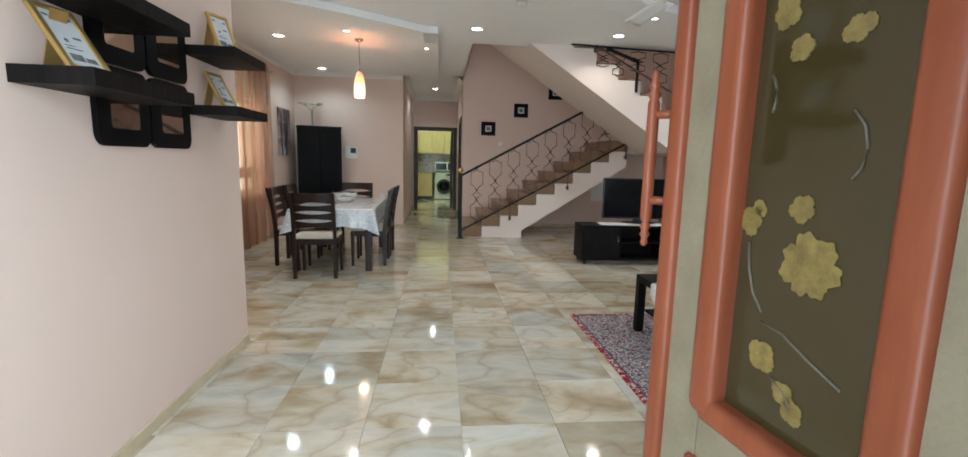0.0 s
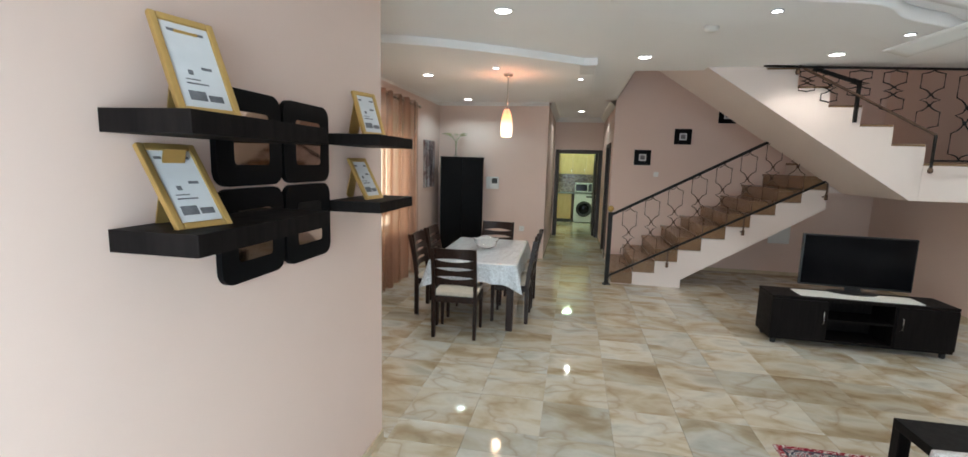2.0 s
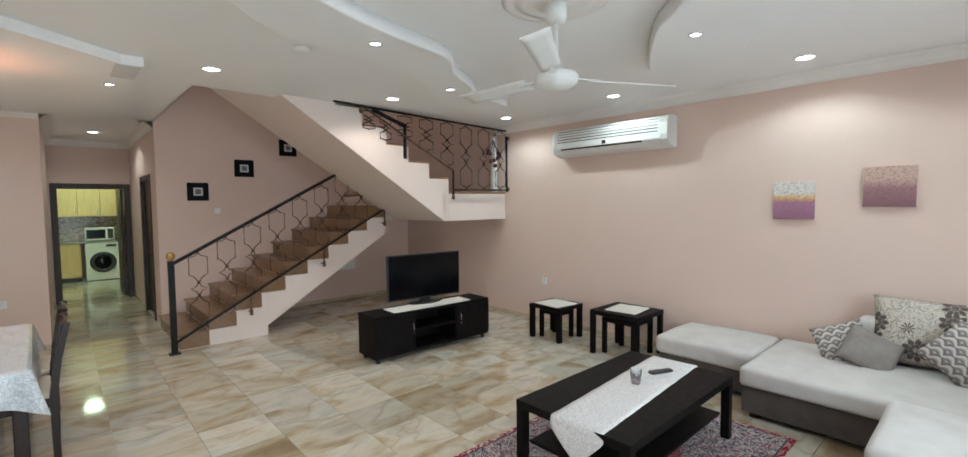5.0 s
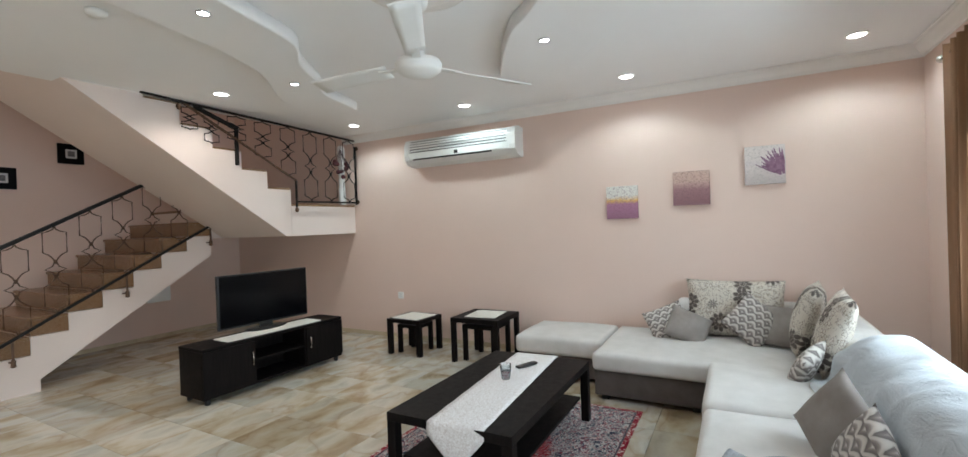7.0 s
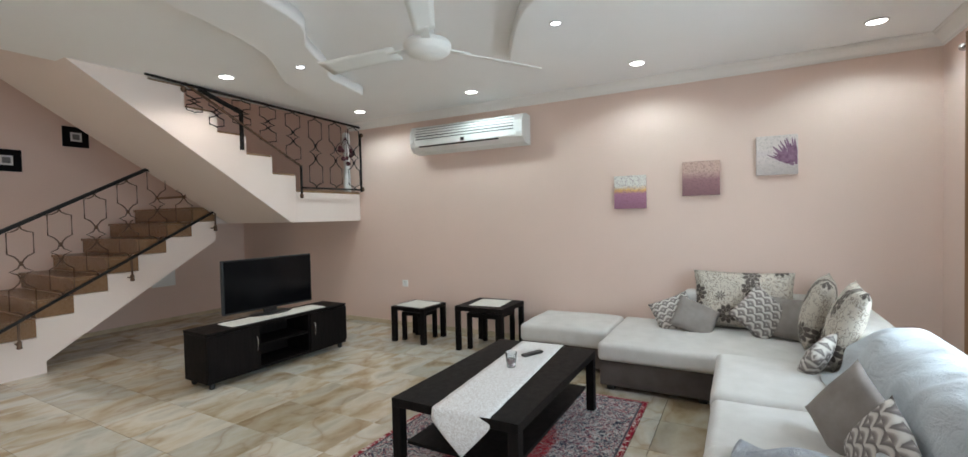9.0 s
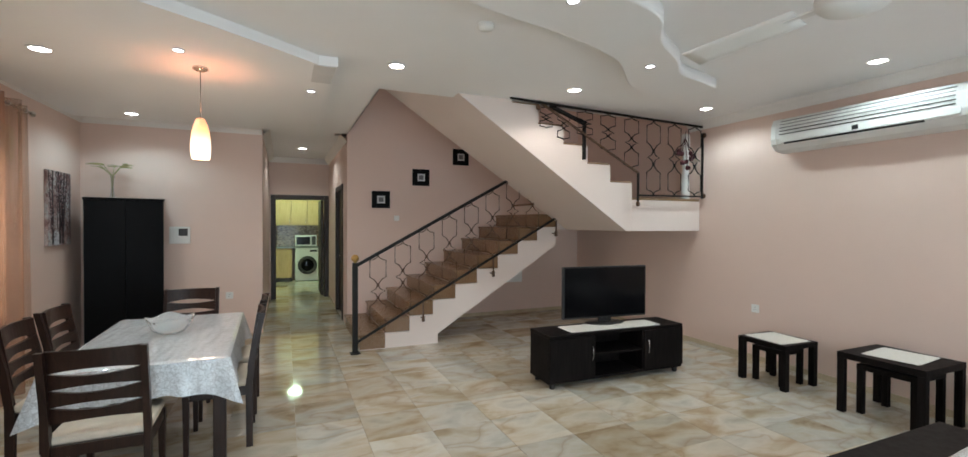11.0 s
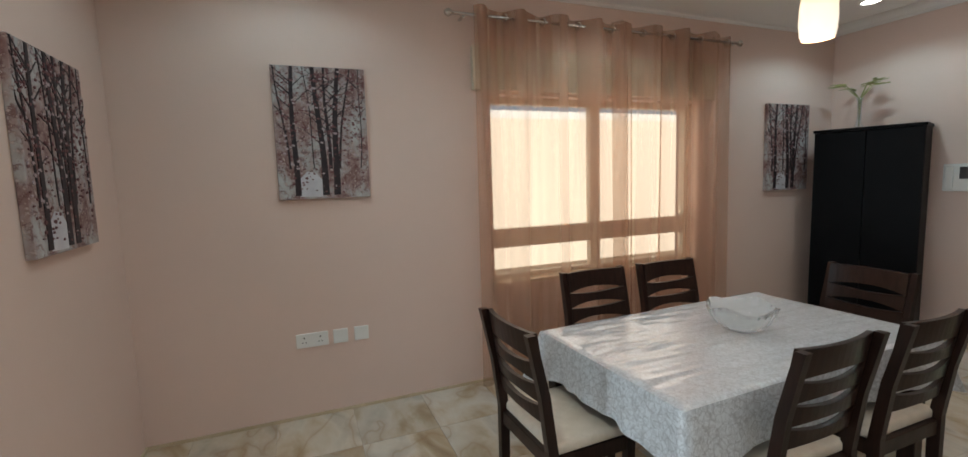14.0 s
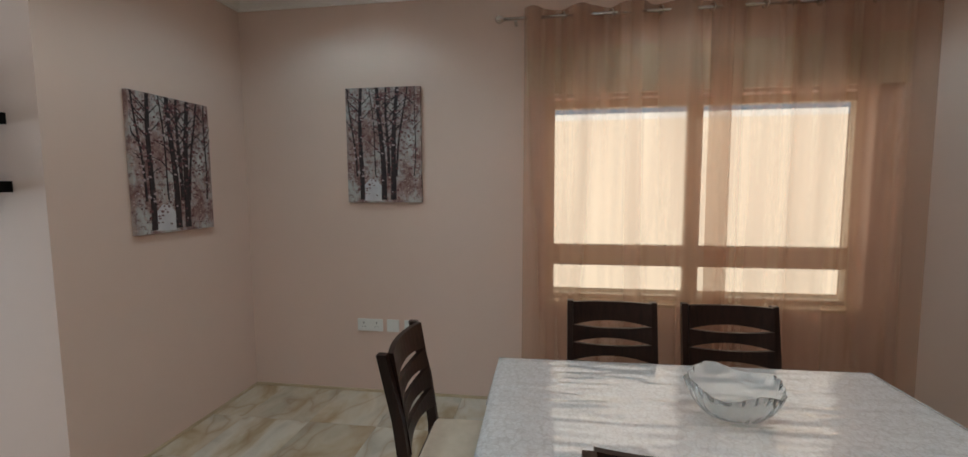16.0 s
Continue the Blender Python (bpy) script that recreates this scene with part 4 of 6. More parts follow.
def lace(name, light, dark, scale, rough, coat):
    k = Mat(name, light, rough, 0, 0.5)
    v = k.n("ShaderNodeTexVoronoi", Scale=scale)
    v.feature = "DISTANCE_TO_EDGE"
    k.link(k.where(), v.inputs["Vector"])
    n2 = k.noise(scale * 1.4, 4, 0.6, distortion=1.2)
    leaves = k.ramp(n2, [(0.47, (0, 0, 0)), (0.52, (1, 1, 1))])
    veins = k.ramp(v.outputs["Distance"], [(0.03, (1, 1, 1)), (0.08, (0, 0, 0))])
    k.color(k.mix(k.mix(0.5, leaves, veins), light, dark))
    k.bump(n2, 0.15, 0.002)
    k.b.inputs["Coat Weight"].default_value = coat
    k.b.inputs["Coat Roughness"].default_value = 0.045
    return k


kc = lace("lace_tablecloth", (0.72, 0.75, 0.78), (0.46, 0.47, 0.49), 34, 0.45, 0.35)
kc.b.inputs["Coat Roughness"].default_value = 0.12
CLOTH = kc.m
RUNNER = lace("cream_lace_runner", (0.80, 0.79, 0.79), (0.56, 0.51, 0.49), 60, 0.85, 0.0).m


def tablecloth():
    """A cloth with crisp top edges that hangs in shallow folds, drawn into points at its corners."""
    hx, hy, hang = THX + 0.006, THY + 0.006, 0.19
    bm = bmesh.new()
    m, rows = 34, 8
    per = []
    for k in range(4):
        for i in range(m):
            u = i / m * 2 - 1
            x, y = ((u, -1), (1, u), (-u, 1), (-1, -u))[k]
            nx, ny = ((0, -1), (1, 0), (0, 1), (-1, 0))[k]
            per.append((x * hx, y * hy, nx, ny, abs(u)))
    n = len(per)
    grid = []
    for j in range(rows):
        v = j / (rows - 1)
        ring = []
        for i, (x, y, nx, ny, c) in enumerate(per):
            tip = c ** 9
            side_x, side_y = (1 if x > 0 else -1), (1 if y > 0 else -1)
            out = 0.004 + 0.022 * v ** 0.7
            wave = v * (0.010 * math.sin(i * 0.55) + 0.006 * math.sin(i * 1.31 + 1.0)) * (1 - tip)
            ox = nx * (out + wave) * (1 - tip) + side_x * tip * (0.005 + 0.075 * v)
            oy = ny * (out + wave) * (1 - tip) + side_y * tip * (0.005 + 0.075 * v)
            fall = hang * (1 + 0.42 * c ** 5 + 0.03 * math.sin(i * 0.8)) * v
            ring.append(bm.verts.new((x + ox, y + oy, TZ - fall)))
        grid.append(ring)
    for a, b in zip(grid, grid[1:]):
        for i in range(n):
            f = bm.faces.new((b[i], b[(i + 1) % n], a[(i + 1) % n], a[i]))
            f.smooth = True
    return bm


cloth = part("tablecloth", tablecloth(), CLOTH)
cloth.matrix_world = pose(TX, TY, 0, 0, 0, TTURN)
tagged(cloth, "grey-white patterned tablecloth under shiny clear plastic on the dining table", "tablecloth")
kp = lace("film_covered_tablecloth", (0.76, 0.81, 0.86), (0.57, 0.60, 0.64), 34, 0.4, 1.0)
kp.b.inputs["Coat Roughness"].default_value = 0.03
kp.b.inputs["Coat IOR"].default_value = 2.9


def film(u, v):
    """Crinkles that run along the table, crossed by a few long fold lines."""
    x, y = (u * 2 - 1) * (THX + 0.012), (v * 2 - 1) * (THY + 0.012)
    rim = min(1.0, min(u, 1 - u) * 40, min(v, 1 - v) * 60)
    crinkle = noise.noise(Vector((x * 24, y * 4.5, 0.0))) + 0.3 * noise.noise(Vector((x * 40 + 3, y * 14, 2.0)))
    patch = 0.35 + 0.65 * max(0.0, min(1.0, 0.5 + 1.3 * noise.noise(Vector((x * 3.1, y * 2.3, 7.0)))))
    fold = 0.0016 * math.exp(-((x - 0.10) / 0.012) ** 2) + 0.0014 * math.exp(-((y + 0.30) / 0.012) ** 2) + 0.0014 * math.exp(-((y - 0.34) / 0.012) ** 2)
    return (x, y, TZ - 0.006 + rim * (0.0128 + 0.0062 * crinkle * patch + fold))


part("plastic_cover", sheet(120, 110, film), kp.m, cloth, "clear crinkled plastic film")
kb = Mat("clear_bowl_glass", (0.93, 0.96, 0.97), 0.06, 0, 0.6)
kb.b.inputs["Transmission Weight"].default_value = 0.9
kb.b.inputs["IOR"].default_value = 1.07
kb.b.inputs["Coat Weight"].default_value = 0.6
BOWLGLASS = kb.m


def bowl():
    """A deep ribbed bowl with a gently wavy rim."""
    bm = bmesh.new()
    n = 72
    prof = [(0.035, 0.0), (0.06, 0.003), (0.095, 0.022), (0.122, 0.052), (0.142, 0.088), (0.154, 0.125), (0.149, 0.126), (0.136, 0.090), (0.116, 0.056), (0.089, 0.028), (0.05, 0.010), (0.004, 0.008)]
    rings = []
    for r, z in prof:
        k = (z / 0.126) ** 2
        rings.append([bm.verts.new((r * (1 + 0.022 * math.sin(24 * 2 * math.pi * i / n)) * math.cos(2 * math.pi * i / n), r * (1 + 0.022 * math.sin(24 * 2 * math.pi * i / n)) * math.sin(2 * math.pi * i / n), z + 0.014 * k * math.sin(4 * 2 * math.pi * i / n + 0.6))) for i in range(n)])
    for a, b in zip(rings, rings[1:]):
        for i in range(n):
            f = bm.faces.new((a[i], a[(i + 1) % n], b[(i + 1) % n], b[i]))
            f.smooth = True
    bm.faces.new(list(reversed(rings[0])))
    bm.faces.new(rings[-1])
    return bm


b = part("glass_bowl", bowl(), BOWLGLASS)
b.matrix_world = pose(-0.40, 6.60, TZ + 0.003)
tagged(b, "clear ribbed glass bowl with a wavy rim on the table", "bowl")

cabinet = thing("tall_cabinet", (-1.38, 9.33, 0), "tall black lacquered cabinet standing in the corner", "cabinet", "", 18)
part("body", box(-0.37, -0.16, 0.05, 0.37, 0.16, 1.78, 0.004), BLACKGLOSS, cabinet)
part("top", box(-0.38, -0.185, 1.78, 0.38, 0.17, 1.805, 0.004), BLACKGLOSS, cabinet)
part("plinth", box(-0.35, -0.14, 0, 0.35, 0.15, 0.05), BLACKGLOSS, cabinet)
for s in (-1, 1):
    part("door", box(0.002 if s > 0 else -0.368, -0.180, 0.06, 0.368 if s > 0 else -0.002, -0.161, 1.775, 0.003), BLACKGLOSS, cabinet)

vase = thing("vase", (-1.50, 9.36, 1.806), "slender glass vase with pale green stems on the cabinet", "vase")
part("glass", lathe([(0.03, 0), (0.034, 0.01), (0.02, 0.06), (0.014, 0.14), (0.018, 0.24), (0.026, 0.27)], 16), BOWLGLASS, vase)
LEAF = mottled("pale_green_leaf", (0.22, 0.23, 0.08), (0.42, 0.38, 0.15), 14, 0.6)
rnd = random.Random(7)
for i in range(7):
    a, l = 2 * math.pi * i / 7 + rnd.uniform(-0.2, 0.2), rnd.uniform(0.09, 0.15)
    tip = (l * math.cos(a), l * math.sin(a), 0.37 + rnd.uniform(-0.03, 0.05))
    part("stem", tube([(0, 0, 0.02), (0.01 * math.cos(a), 0.01 * math.sin(a), 0.27), tip], 0.0035, 6), LEAF, vase)
    bm = bmesh.new()
    for k in range(4):
        b2 = a + rnd.uniform(-0.9, 0.9)
        prism([(tip[0], tip[1]), (tip[0] + 0.045 * math.cos(b2 + 0.4), tip[1] + 0.045 * math.sin(b2 + 0.4)), (tip[0] + 0.12 * math.cos(b2), tip[1] + 0.12 * math.sin(b2)), (tip[0] + 0.045 * math.cos(b2 - 0.4), tip[1] + 0.045 * math.sin(b2 - 0.4))], "z", tip[2] - 0.002 + 0.006 * k, tip[2] + 0.002 + 0.006 * k, bm)
    part("leaf", bm, LEAF, vase)

# ---- the floating shelves ----
def shelf(y0, y1, z0, z1, w0, w1):
    s = thing("floating_shelf", (XS, (y0 + y1) / 2, z0), "black floating wall shelf with a splayed front", "shelf", "black floating shelves")
    h = (y1 - y0) / 2
    part("board", prism([(0.001, -h), (w0 - 0.004, -h), (w1 - 0.004, h), (0.001, h)], "z", 0, z1 - z0), BLACKWOOD, s)
    part("front_edge", box(w0 - 0.004, -h, 0.0005, w0, h, z1 - z0 - 0.0005, 0.001), BLACKWOOD, s)
    return s


shelf(2.15, 2.74, 1.475, 1.53, 0.25, 0.25)
shelf(2.15, 2.74, 1.76, 1.815, 0.25, 0.25)
shelf(3.18, 3.60, 1.475, 1.525, 0.25, 0.25)
shelf(3.18, 3.60, 1.775, 1.825, 0.25, 0.25)

MIRROR = Mat("smoked_wall_mirror", (0.55, 0.46, 0.40), 0.05, 1.0).m


def rounded(w, h, r, n=6):
    pts = []
    for cx, cy, a0 in ((w - r, h - r, 0), (r, h - r, 90), (r, r, 180), (w - r, r, 270)):
        for i in range(n + 1):
            a = radians(a0 + 90 * i / n)
            pts.append((cx + r * math.cos(a), cy + r * math.sin(a)))
    return pts


for y, z in ((2.485, 1.615), (2.825, 1.615), (2.485, 1.295), (2.825, 1.295)):
    m = thing("wall_mirror", (XS, y, z), "square mirror in a wide rounded black frame on the wall", "mirror", "four black mirrors")
    part("mirror_frame", prism(rounded(0.325, 0.312, 0.05), "x", 0.001, 0.022), BLACKGLOSS, m)
    part("mirror_glass", prism([(0.075 + a, 0.07 + b2) for a, b2 in rounded(0.175, 0.172, 0.015)], "x", 0.0221, 0.0235), MIRROR, m)


def photo_frame(y, x, z, turn, w=0.20, h=0.27, lean=26):
    f = thing("photo_frame", (x, y, z), "gold photo frame with a printed white sheet leaning on a shelf", "photo frame", "gold photo frames", turn)
    t = 0.019
    m = pose(0, 0, 0.001, -lean, 0, 0)
    pieces = [("side_bar", box(-w / 2, 0, 0, -w / 2 + t, 0.016, h, 0.004)), ("side_bar", box(w / 2 - t, 0, 0, w / 2, 0.016, h, 0.004)),
              ("bottom_bar", box(-w / 2 + t, 0, 0, w / 2 - t, 0.016, t, 0.004)), ("top_bar", box(-w / 2 + t, 0, h - t, w / 2 - t, 0.016, h, 0.004))]
    for nme, bm in pieces:
        part(nme, bm, GOLD, f).matrix_local = m
    part("sheet", box(-w / 2 + t, 0.006, t, w / 2 - t, 0.012, h - t), PAPER, f, "white printed sheet").matrix_local = m
    for a, b2, c, d in ((-0.042, 0.04, 0.002, 0.066), (0.008, 0.04, 0.046, 0.058), (-0.038, 0.085, 0.018, 0.089), (-0.038, 0.097, 0.0, 0.100), (-0.026, 0.112, -0.013, 0.125), (0.012, 0.130, 0.040, 0.138), (-0.047, h - 0.045, -0.028, h - 0.037), (0.024, h - 0.045, 0.047, h - 0.037)):
        part("printed_block", box(a, 0.0050, b2, c, 0.0058, d), INK, f, "grey printed block").matrix_local = m
    part("easel", box(-0.03, 0.0, 0.0, 0.03, 0.004, h * 0.8), GOLD, f).matrix_local = pose(0, 0.15, 0.001, 14, 0, 0)
    return f


photo_frame(2.27, XS + 0.17, 1.53, 80, 0.155, 0.25, 33)
photo_frame(2.31, XS + 0.17, 1.815, 74, 0.165, 0.275, 24)
photo_frame(3.36, XS + 0.15, 1.525, 82, 0.145, 0.22, 28)
photo_frame(3.36, XS + 0.15, 1.825, 70, 0.145, 0.22, 20)


# ---- pictures ----
def forest(name, sx):
    """A printed winter wood: dark trunks before pale water, with rusty leaves."""
    k = Mat(name, (0.4, 0.35, 0.35), 0.6, 0, 0.3)
    mist = k.noise(5, 4, 0.6, stretch=(1.6, 1.0, 0.9))
    base = k.ramp(mist, [(0.36, (0.20, 0.105, 0.10)), (0.46, (0.36, 0.26, 0.245)), (0.56, (0.44, 0.42, 0.42)), (0.68, (0.53, 0.55, 0.55))])
    leaves = k.ramp(k.noise(30, 6, 0.7), [(0.50, (0, 0, 0)), (0.57, (1, 1, 1))])
    a = k.mix(k.maths("MULTIPLY", leaves, 0.8), base, (0.15, 0.06, 0.06))
    spots = k.ramp(k.noise(60, 3, 0.6), [(0.58, (0, 0, 0)), (0.65, (0.8, 0.8, 0.8))])
    a = k.mix(spots, a, (0.62, 0.52, 0.48))
    k.color(a)
    k.bump(k.noise(500, 2), 0.15, 0.001)
    return k.m


FOREST = forest("woodland_print", 1)
TRUNK = mottled("printed_tree_trunk", (0.012, 0.007, 0.010), (0.040, 0.024, 0.028), 40, 0.6, 0.0)
RUSTLEAF = mottled("printed_rust_leaves", (0.10, 0.035, 0.040), (0.22, 0.09, 0.095), 60, 0.6, 0.0)
PALELEAF = mottled("printed_pale_leaves", (0.38, 0.27, 0.28), (0.52, 0.44, 0.46), 60, 0.6, 0.0)
POND = mottled("printed_pale_water", (0.55, 0.55, 0.60), (0.66, 0.66, 0.70), 20, 0.6, 0.0)


def woodland_picture(at, turn, w, h):
    """Origin at the middle of the back; the picture faces local -y."""
    p = thing("canvas_picture", at, "unframed canvas print of a purple-brown autumn wood on the wall", "picture", "woodland canvases", turn)
    part("canvas", box(-w / 2, -0.03, -h / 2, w / 2, -0.001, h / 2, 0.003), FOREST, p)
    r = random.Random(5)
    bm = bmesh.new()
    pond = [(-0.15, -0.375), (-0.02, -0.38), (-0.015, -0.28), (-0.05, -0.235), (-0.10, -0.225), (-0.145, -0.27)]
    part("painted_water", prism([(a * w / 0.53, b2 * h / 0.78) for a, b2 in pond], "y", -0.0312, -0.0302), POND, p)
    for x, wd, lean in ((-0.165, 0.034, 0.012), (-0.195, 0.012, -0.05), (0.000, 0.040, -0.03), (0.030, 0.022, 0.0), (0.058, 0.040, 0.045), (0.085, 0.014, 0.085), (0.215, 0.007, 0.02), (-0.05, 0.007, -0.04)):
        x, wd = x * w / 0.53, wd * w / 0.53
        lo_z = -h / 2 + 0.02 + (0.0 if wd > 0.025 else 0.16)
        n = 9
        left, right = [], []
        for i in range(n + 1):
            u = i / n
            z = lo_z + (h / 2 - 0.003 - lo_z) * u
            c = x + lean * u + 0.008 * math.sin(5 * u + x * 30)
            ww = wd * (1 - 0.45 * u) / 2
            left.append((max(-w / 2 + 0.003, c - ww), z))
            right.append((min(w / 2 - 0.003, c + ww), z))
        prism(left + right[::-1], "y", -0.0335, -0.0305, bm)
        for k in range(9 if wd > 0.02 else 4):
            z = lo_z + (h / 2 - lo_z) * r.uniform(0.35, 0.9)
            s = r.choice((-1, 1))
            l = r.uniform(0.06, 0.2)
            pts = [(x, z), (x + s * l * 0.5, z + l * 0.5), (x + s * l, z + l * 0.7), (x + s * l * 0.5, z + l * 0.5 + 0.004), (x, z + 0.009)]
            pts = [(min(max(a, -w / 2 + 0.003), w / 2 - 0.003), min(b2, h / 2 - 0.003)) for a, b2 in pts]
            prism(pts, "y", -0.0328, -0.0305, bm)
    part("tree_painting", bm, TRUNK, p, "dark printed tree trunks")
    for mat, count in ((RUSTLEAF, 300), (PALELEAF, 110)):
        bm = bmesh.new()
        for _ in range(count):
            cx, cz, s = r.uniform(-w / 2 + 0.016, w / 2 - 0.016), h * (r.random() ** 0.8 - 0.5) * 0.95, r.uniform(0.004, 0.012)
            a0 = r.uniform(0, 6.28)
            pts = [(cx + s * r.uniform(0.5, 1.2) * math.cos(a0 + 1.2566 * i), cz + s * r.uniform(0.4, 0.9) * math.sin(a0 + 1.2566 * i)) for i in range(5)]
            prism(pts, "y", -0.0342 - r.uniform(0, 0.0006), -0.0305, bm)
        tagged(part("leaf_painting", bm, mat, p), "printed autumn leaves scattered over the canvas", "", "", "stuff")
    return p


woodland_picture((-1.20, YS, 1.62), 180, 0.565, 0.77)
woodland_picture((XL, 4.83, 1.77), 90, 0.53, 0.78)
woodland_picture((XL, 8.94, 1.67), 90, 0.56, 0.79)


def small_canvas(at, w, h, lower, upper, mid, label):
    k = Mat("lavender_print", lower, 0.6, 0, 0.3)
    z = k.n("ShaderNodeSeparateXYZ")
    k.link(k.where("Generated"), z.inputs[0])
    wob = k.maths("MULTIPLY_ADD", k.noise(22, 4), 0.22)
    k.link(z.outputs[2], wob.node.inputs[2])
    base = k.ramp(k.maths("SUBTRACT", wob, 0.11), [(0.0, tuple(c * 0.7 for c in lower)), (0.45, lower), (0.56, mid), (0.68, upper), (1.0, upper)])
    k.color(k.mix(k.ramp(k.noise(70, 4, 0.7), [(0.5, (0, 0, 0)), (0.6, (0.55, 0.55, 0.55))]), base, tuple(c * 0.6 for c in lower)))
    p = thing("canvas_picture", at, label, "picture", "lavender canvases", -90)
    part("canvas", box(-w / 2, -0.035, -h / 2, w / 2, -0.001, h / 2, 0.004), k.m, p)
    return p


small_canvas((XR, 3.14, 1.68), 0.32, 0.34, (0.42, 0.20, 0.30), (0.72, 0.69, 0.64), (0.70, 0.42, 0.13), "small canvas of a lavender field under a pale sky")
small_canvas((XR, 2.475, 1.785), 0.33, 0.33, (0.34, 0.18, 0.20), (0.58, 0.40, 0.34), (0.44, 0.27, 0.25), "small canvas of a dusky lavender field")
lav = small_canvas((XR, 1.855, 1.955), 0.32, 0.35, (0.66, 0.58, 0.56), (0.68, 0.60, 0.57), (0.64, 0.56, 0.56), "small canvas of a bunch of purple lavender")
PURPLE = mottled("painted_lavender", (0.15, 0.065, 0.12), (0.30, 0.17, 0.25), 40, 0.6, 0.0)
bm = bmesh.new()
rnd = random.Random(3)
for i in range(26):
    a = radians(rnd.uniform(92, 152))
    near, far = rnd.uniform(0.02, 0.16), rnd.uniform(0.19, 0.28)
    wd = rnd.uniform(0.005, 0.011)
    pts = []
    for s in (1, -1):
        for k in (range(7) if s > 0 else range(6, -1, -1)):
            u = k / 6
            d = near + (far - near) * u
            ww = s * wd * (0.25 + math.sin(math.pi * min(1, u * 0.85 + 0.1))) * rnd.uniform(0.7, 1.2)
            cx, cz = 0.15 + d * math.cos(a) - ww * math.sin(a), -0.12 + d * math.sin(a) + ww * math.cos(a)
            pts.append((min(max(cx, -0.157), 0.157), min(max(cz, -0.172), 0.172)))
    prism(pts, "y", -0.0362 - 0.0001 * i, -0.0352, bm)
part("painted_lavender", bm, PURPLE, lav, "purple painted flower heads")
for x, z in ((1.71, 1.877), (2.33, 2.234), (2.988, 2.587)):
    p = thing("framed_picture", (x, YB, z), "small square picture in a wide black frame", "picture", "black framed pictures along the stair")
    part("picture_frame", box(-0.135, -0.022, -0.128, 0.135, -0.001, 0.128, 0.005), BLACKGLOSS, p)
    part("mount", box(-0.058, -0.0245, -0.056, 0.058, -0.0222, 0.056), PAPER, p, "white picture mount")
    part("image", box(-0.036, -0.0262, -0.034, 0.036, -0.0247, 0.034), INK, p, "small dark printed image")

# ---- television ----
stand = thing("tv_stand", (3.37, 6.335, 0), "low dark brown television cabinet with open middle shelves", "tv cabinet", "", -1.5)
W, D, H = 0.785, 0.19, 0.50
part("top", box(-W, -D, H - 0.028, W, D, H, 0.004), BLACKWOOD, stand)
part("bottom", box(-W + 0.004, -D + 0.01, 0.055, W - 0.004, D, 0.08), BLACKWOOD, stand)
part("back", box(-W + 0.02, D - 0.012, 0.08, W - 0.02, D, H - 0.028), BLACKWOOD, stand)
for x in (-W + 0.012, -0.29, 0.29, W - 0.012):
    part("upright", box(x - 0.012, -D + 0.012, 0.08, x + 0.012, D - 0.012, H - 0.028), BLACKWOOD, stand)
part("shelf", box(-0.278, -D + 0.02, 0.27, 0.278, D - 0.012, 0.29), BLACKWOOD, stand)
for s in (-1, 1):
    a, b2 = sorted((s * 0.292, s * (W - 0.002)))
    d = part("door", box(a, -D - 0.006, 0.085, b2, -D + 0.011, H - 0.032, 0.003), BLACKWOOD, stand)
    x = s * 0.33
    part("handle", tube([(x, -D - 0.006, 0.24), (x, -D - 0.03, 0.26), (x, -D - 0.034, 0.31), (x, -D - 0.03, 0.36), (x, -D - 0.006, 0.38)], 0.005, 8), STEEL, d, "chrome bow handle")
for sx in (-1, 1):
    for sy in (-1, 1):
        part("foot", lathe([(0.02, 0), (0.026, 0.01), (0.026, 0.055)], 14, at=(sx * (W - 0.06), sy * (D - 0.05), 0)), BLACKPLASTIC, stand)
tv = thing("television", (3.42, 6.44, 0.503), "black flat-screen television switched off on its cabinet", "television", "", -5.5)
part("casing", box(-0.487, 0.0, 0.055, 0.487, 0.045, 0.585, 0.008), BLACKPLASTIC, tv)
part("screen", box(-0.473, -0.004, 0.075, 0.473, -0.0005, 0.572), SCREEN, tv, "dark glossy screen")
part("neck", box(-0.07, 0.008, 0.012, 0.07, 0.034, 0.056, 0.004), BLACKPLASTIC, tv)
bm = lathe([(0.001, 0.0), (0.15, 0.0), (0.155, 0.006), (0.14, 0.014), (0.03, 0.018)], 28)
for v in bm.verts:
    v.co.x *= 1.45
    v.co.y = v.co.y * 0.75 + 0.02
part("base", bm, BLACKPLASTIC, tv)


def doily(name, outline_fn, at, turn, label, mat):
    ob = part(name, outline_fn(), mat)
    ob.matrix_world = pose(*at, 0, 0, turn)
    return tagged(ob, label, "cloth")


def scallop(w, d, n=44, amp=0.012, waves=18):
    def make():
        pts = []
        for i in range(n * 4):
            a = 2 * math.pi * i / (n * 4)
            c, s = math.cos(a), math.sin(a)
            k = (abs(c) ** 24 + abs(s) ** 24) ** (-1 / 24)
            k *= 1 + amp / max(w, d) * math.sin(waves * 4 * a / 2)
            pts.append((c * k * w / 2, s * k * d / 2))
        return prism(pts, "z", 0, 0.003)
    return make


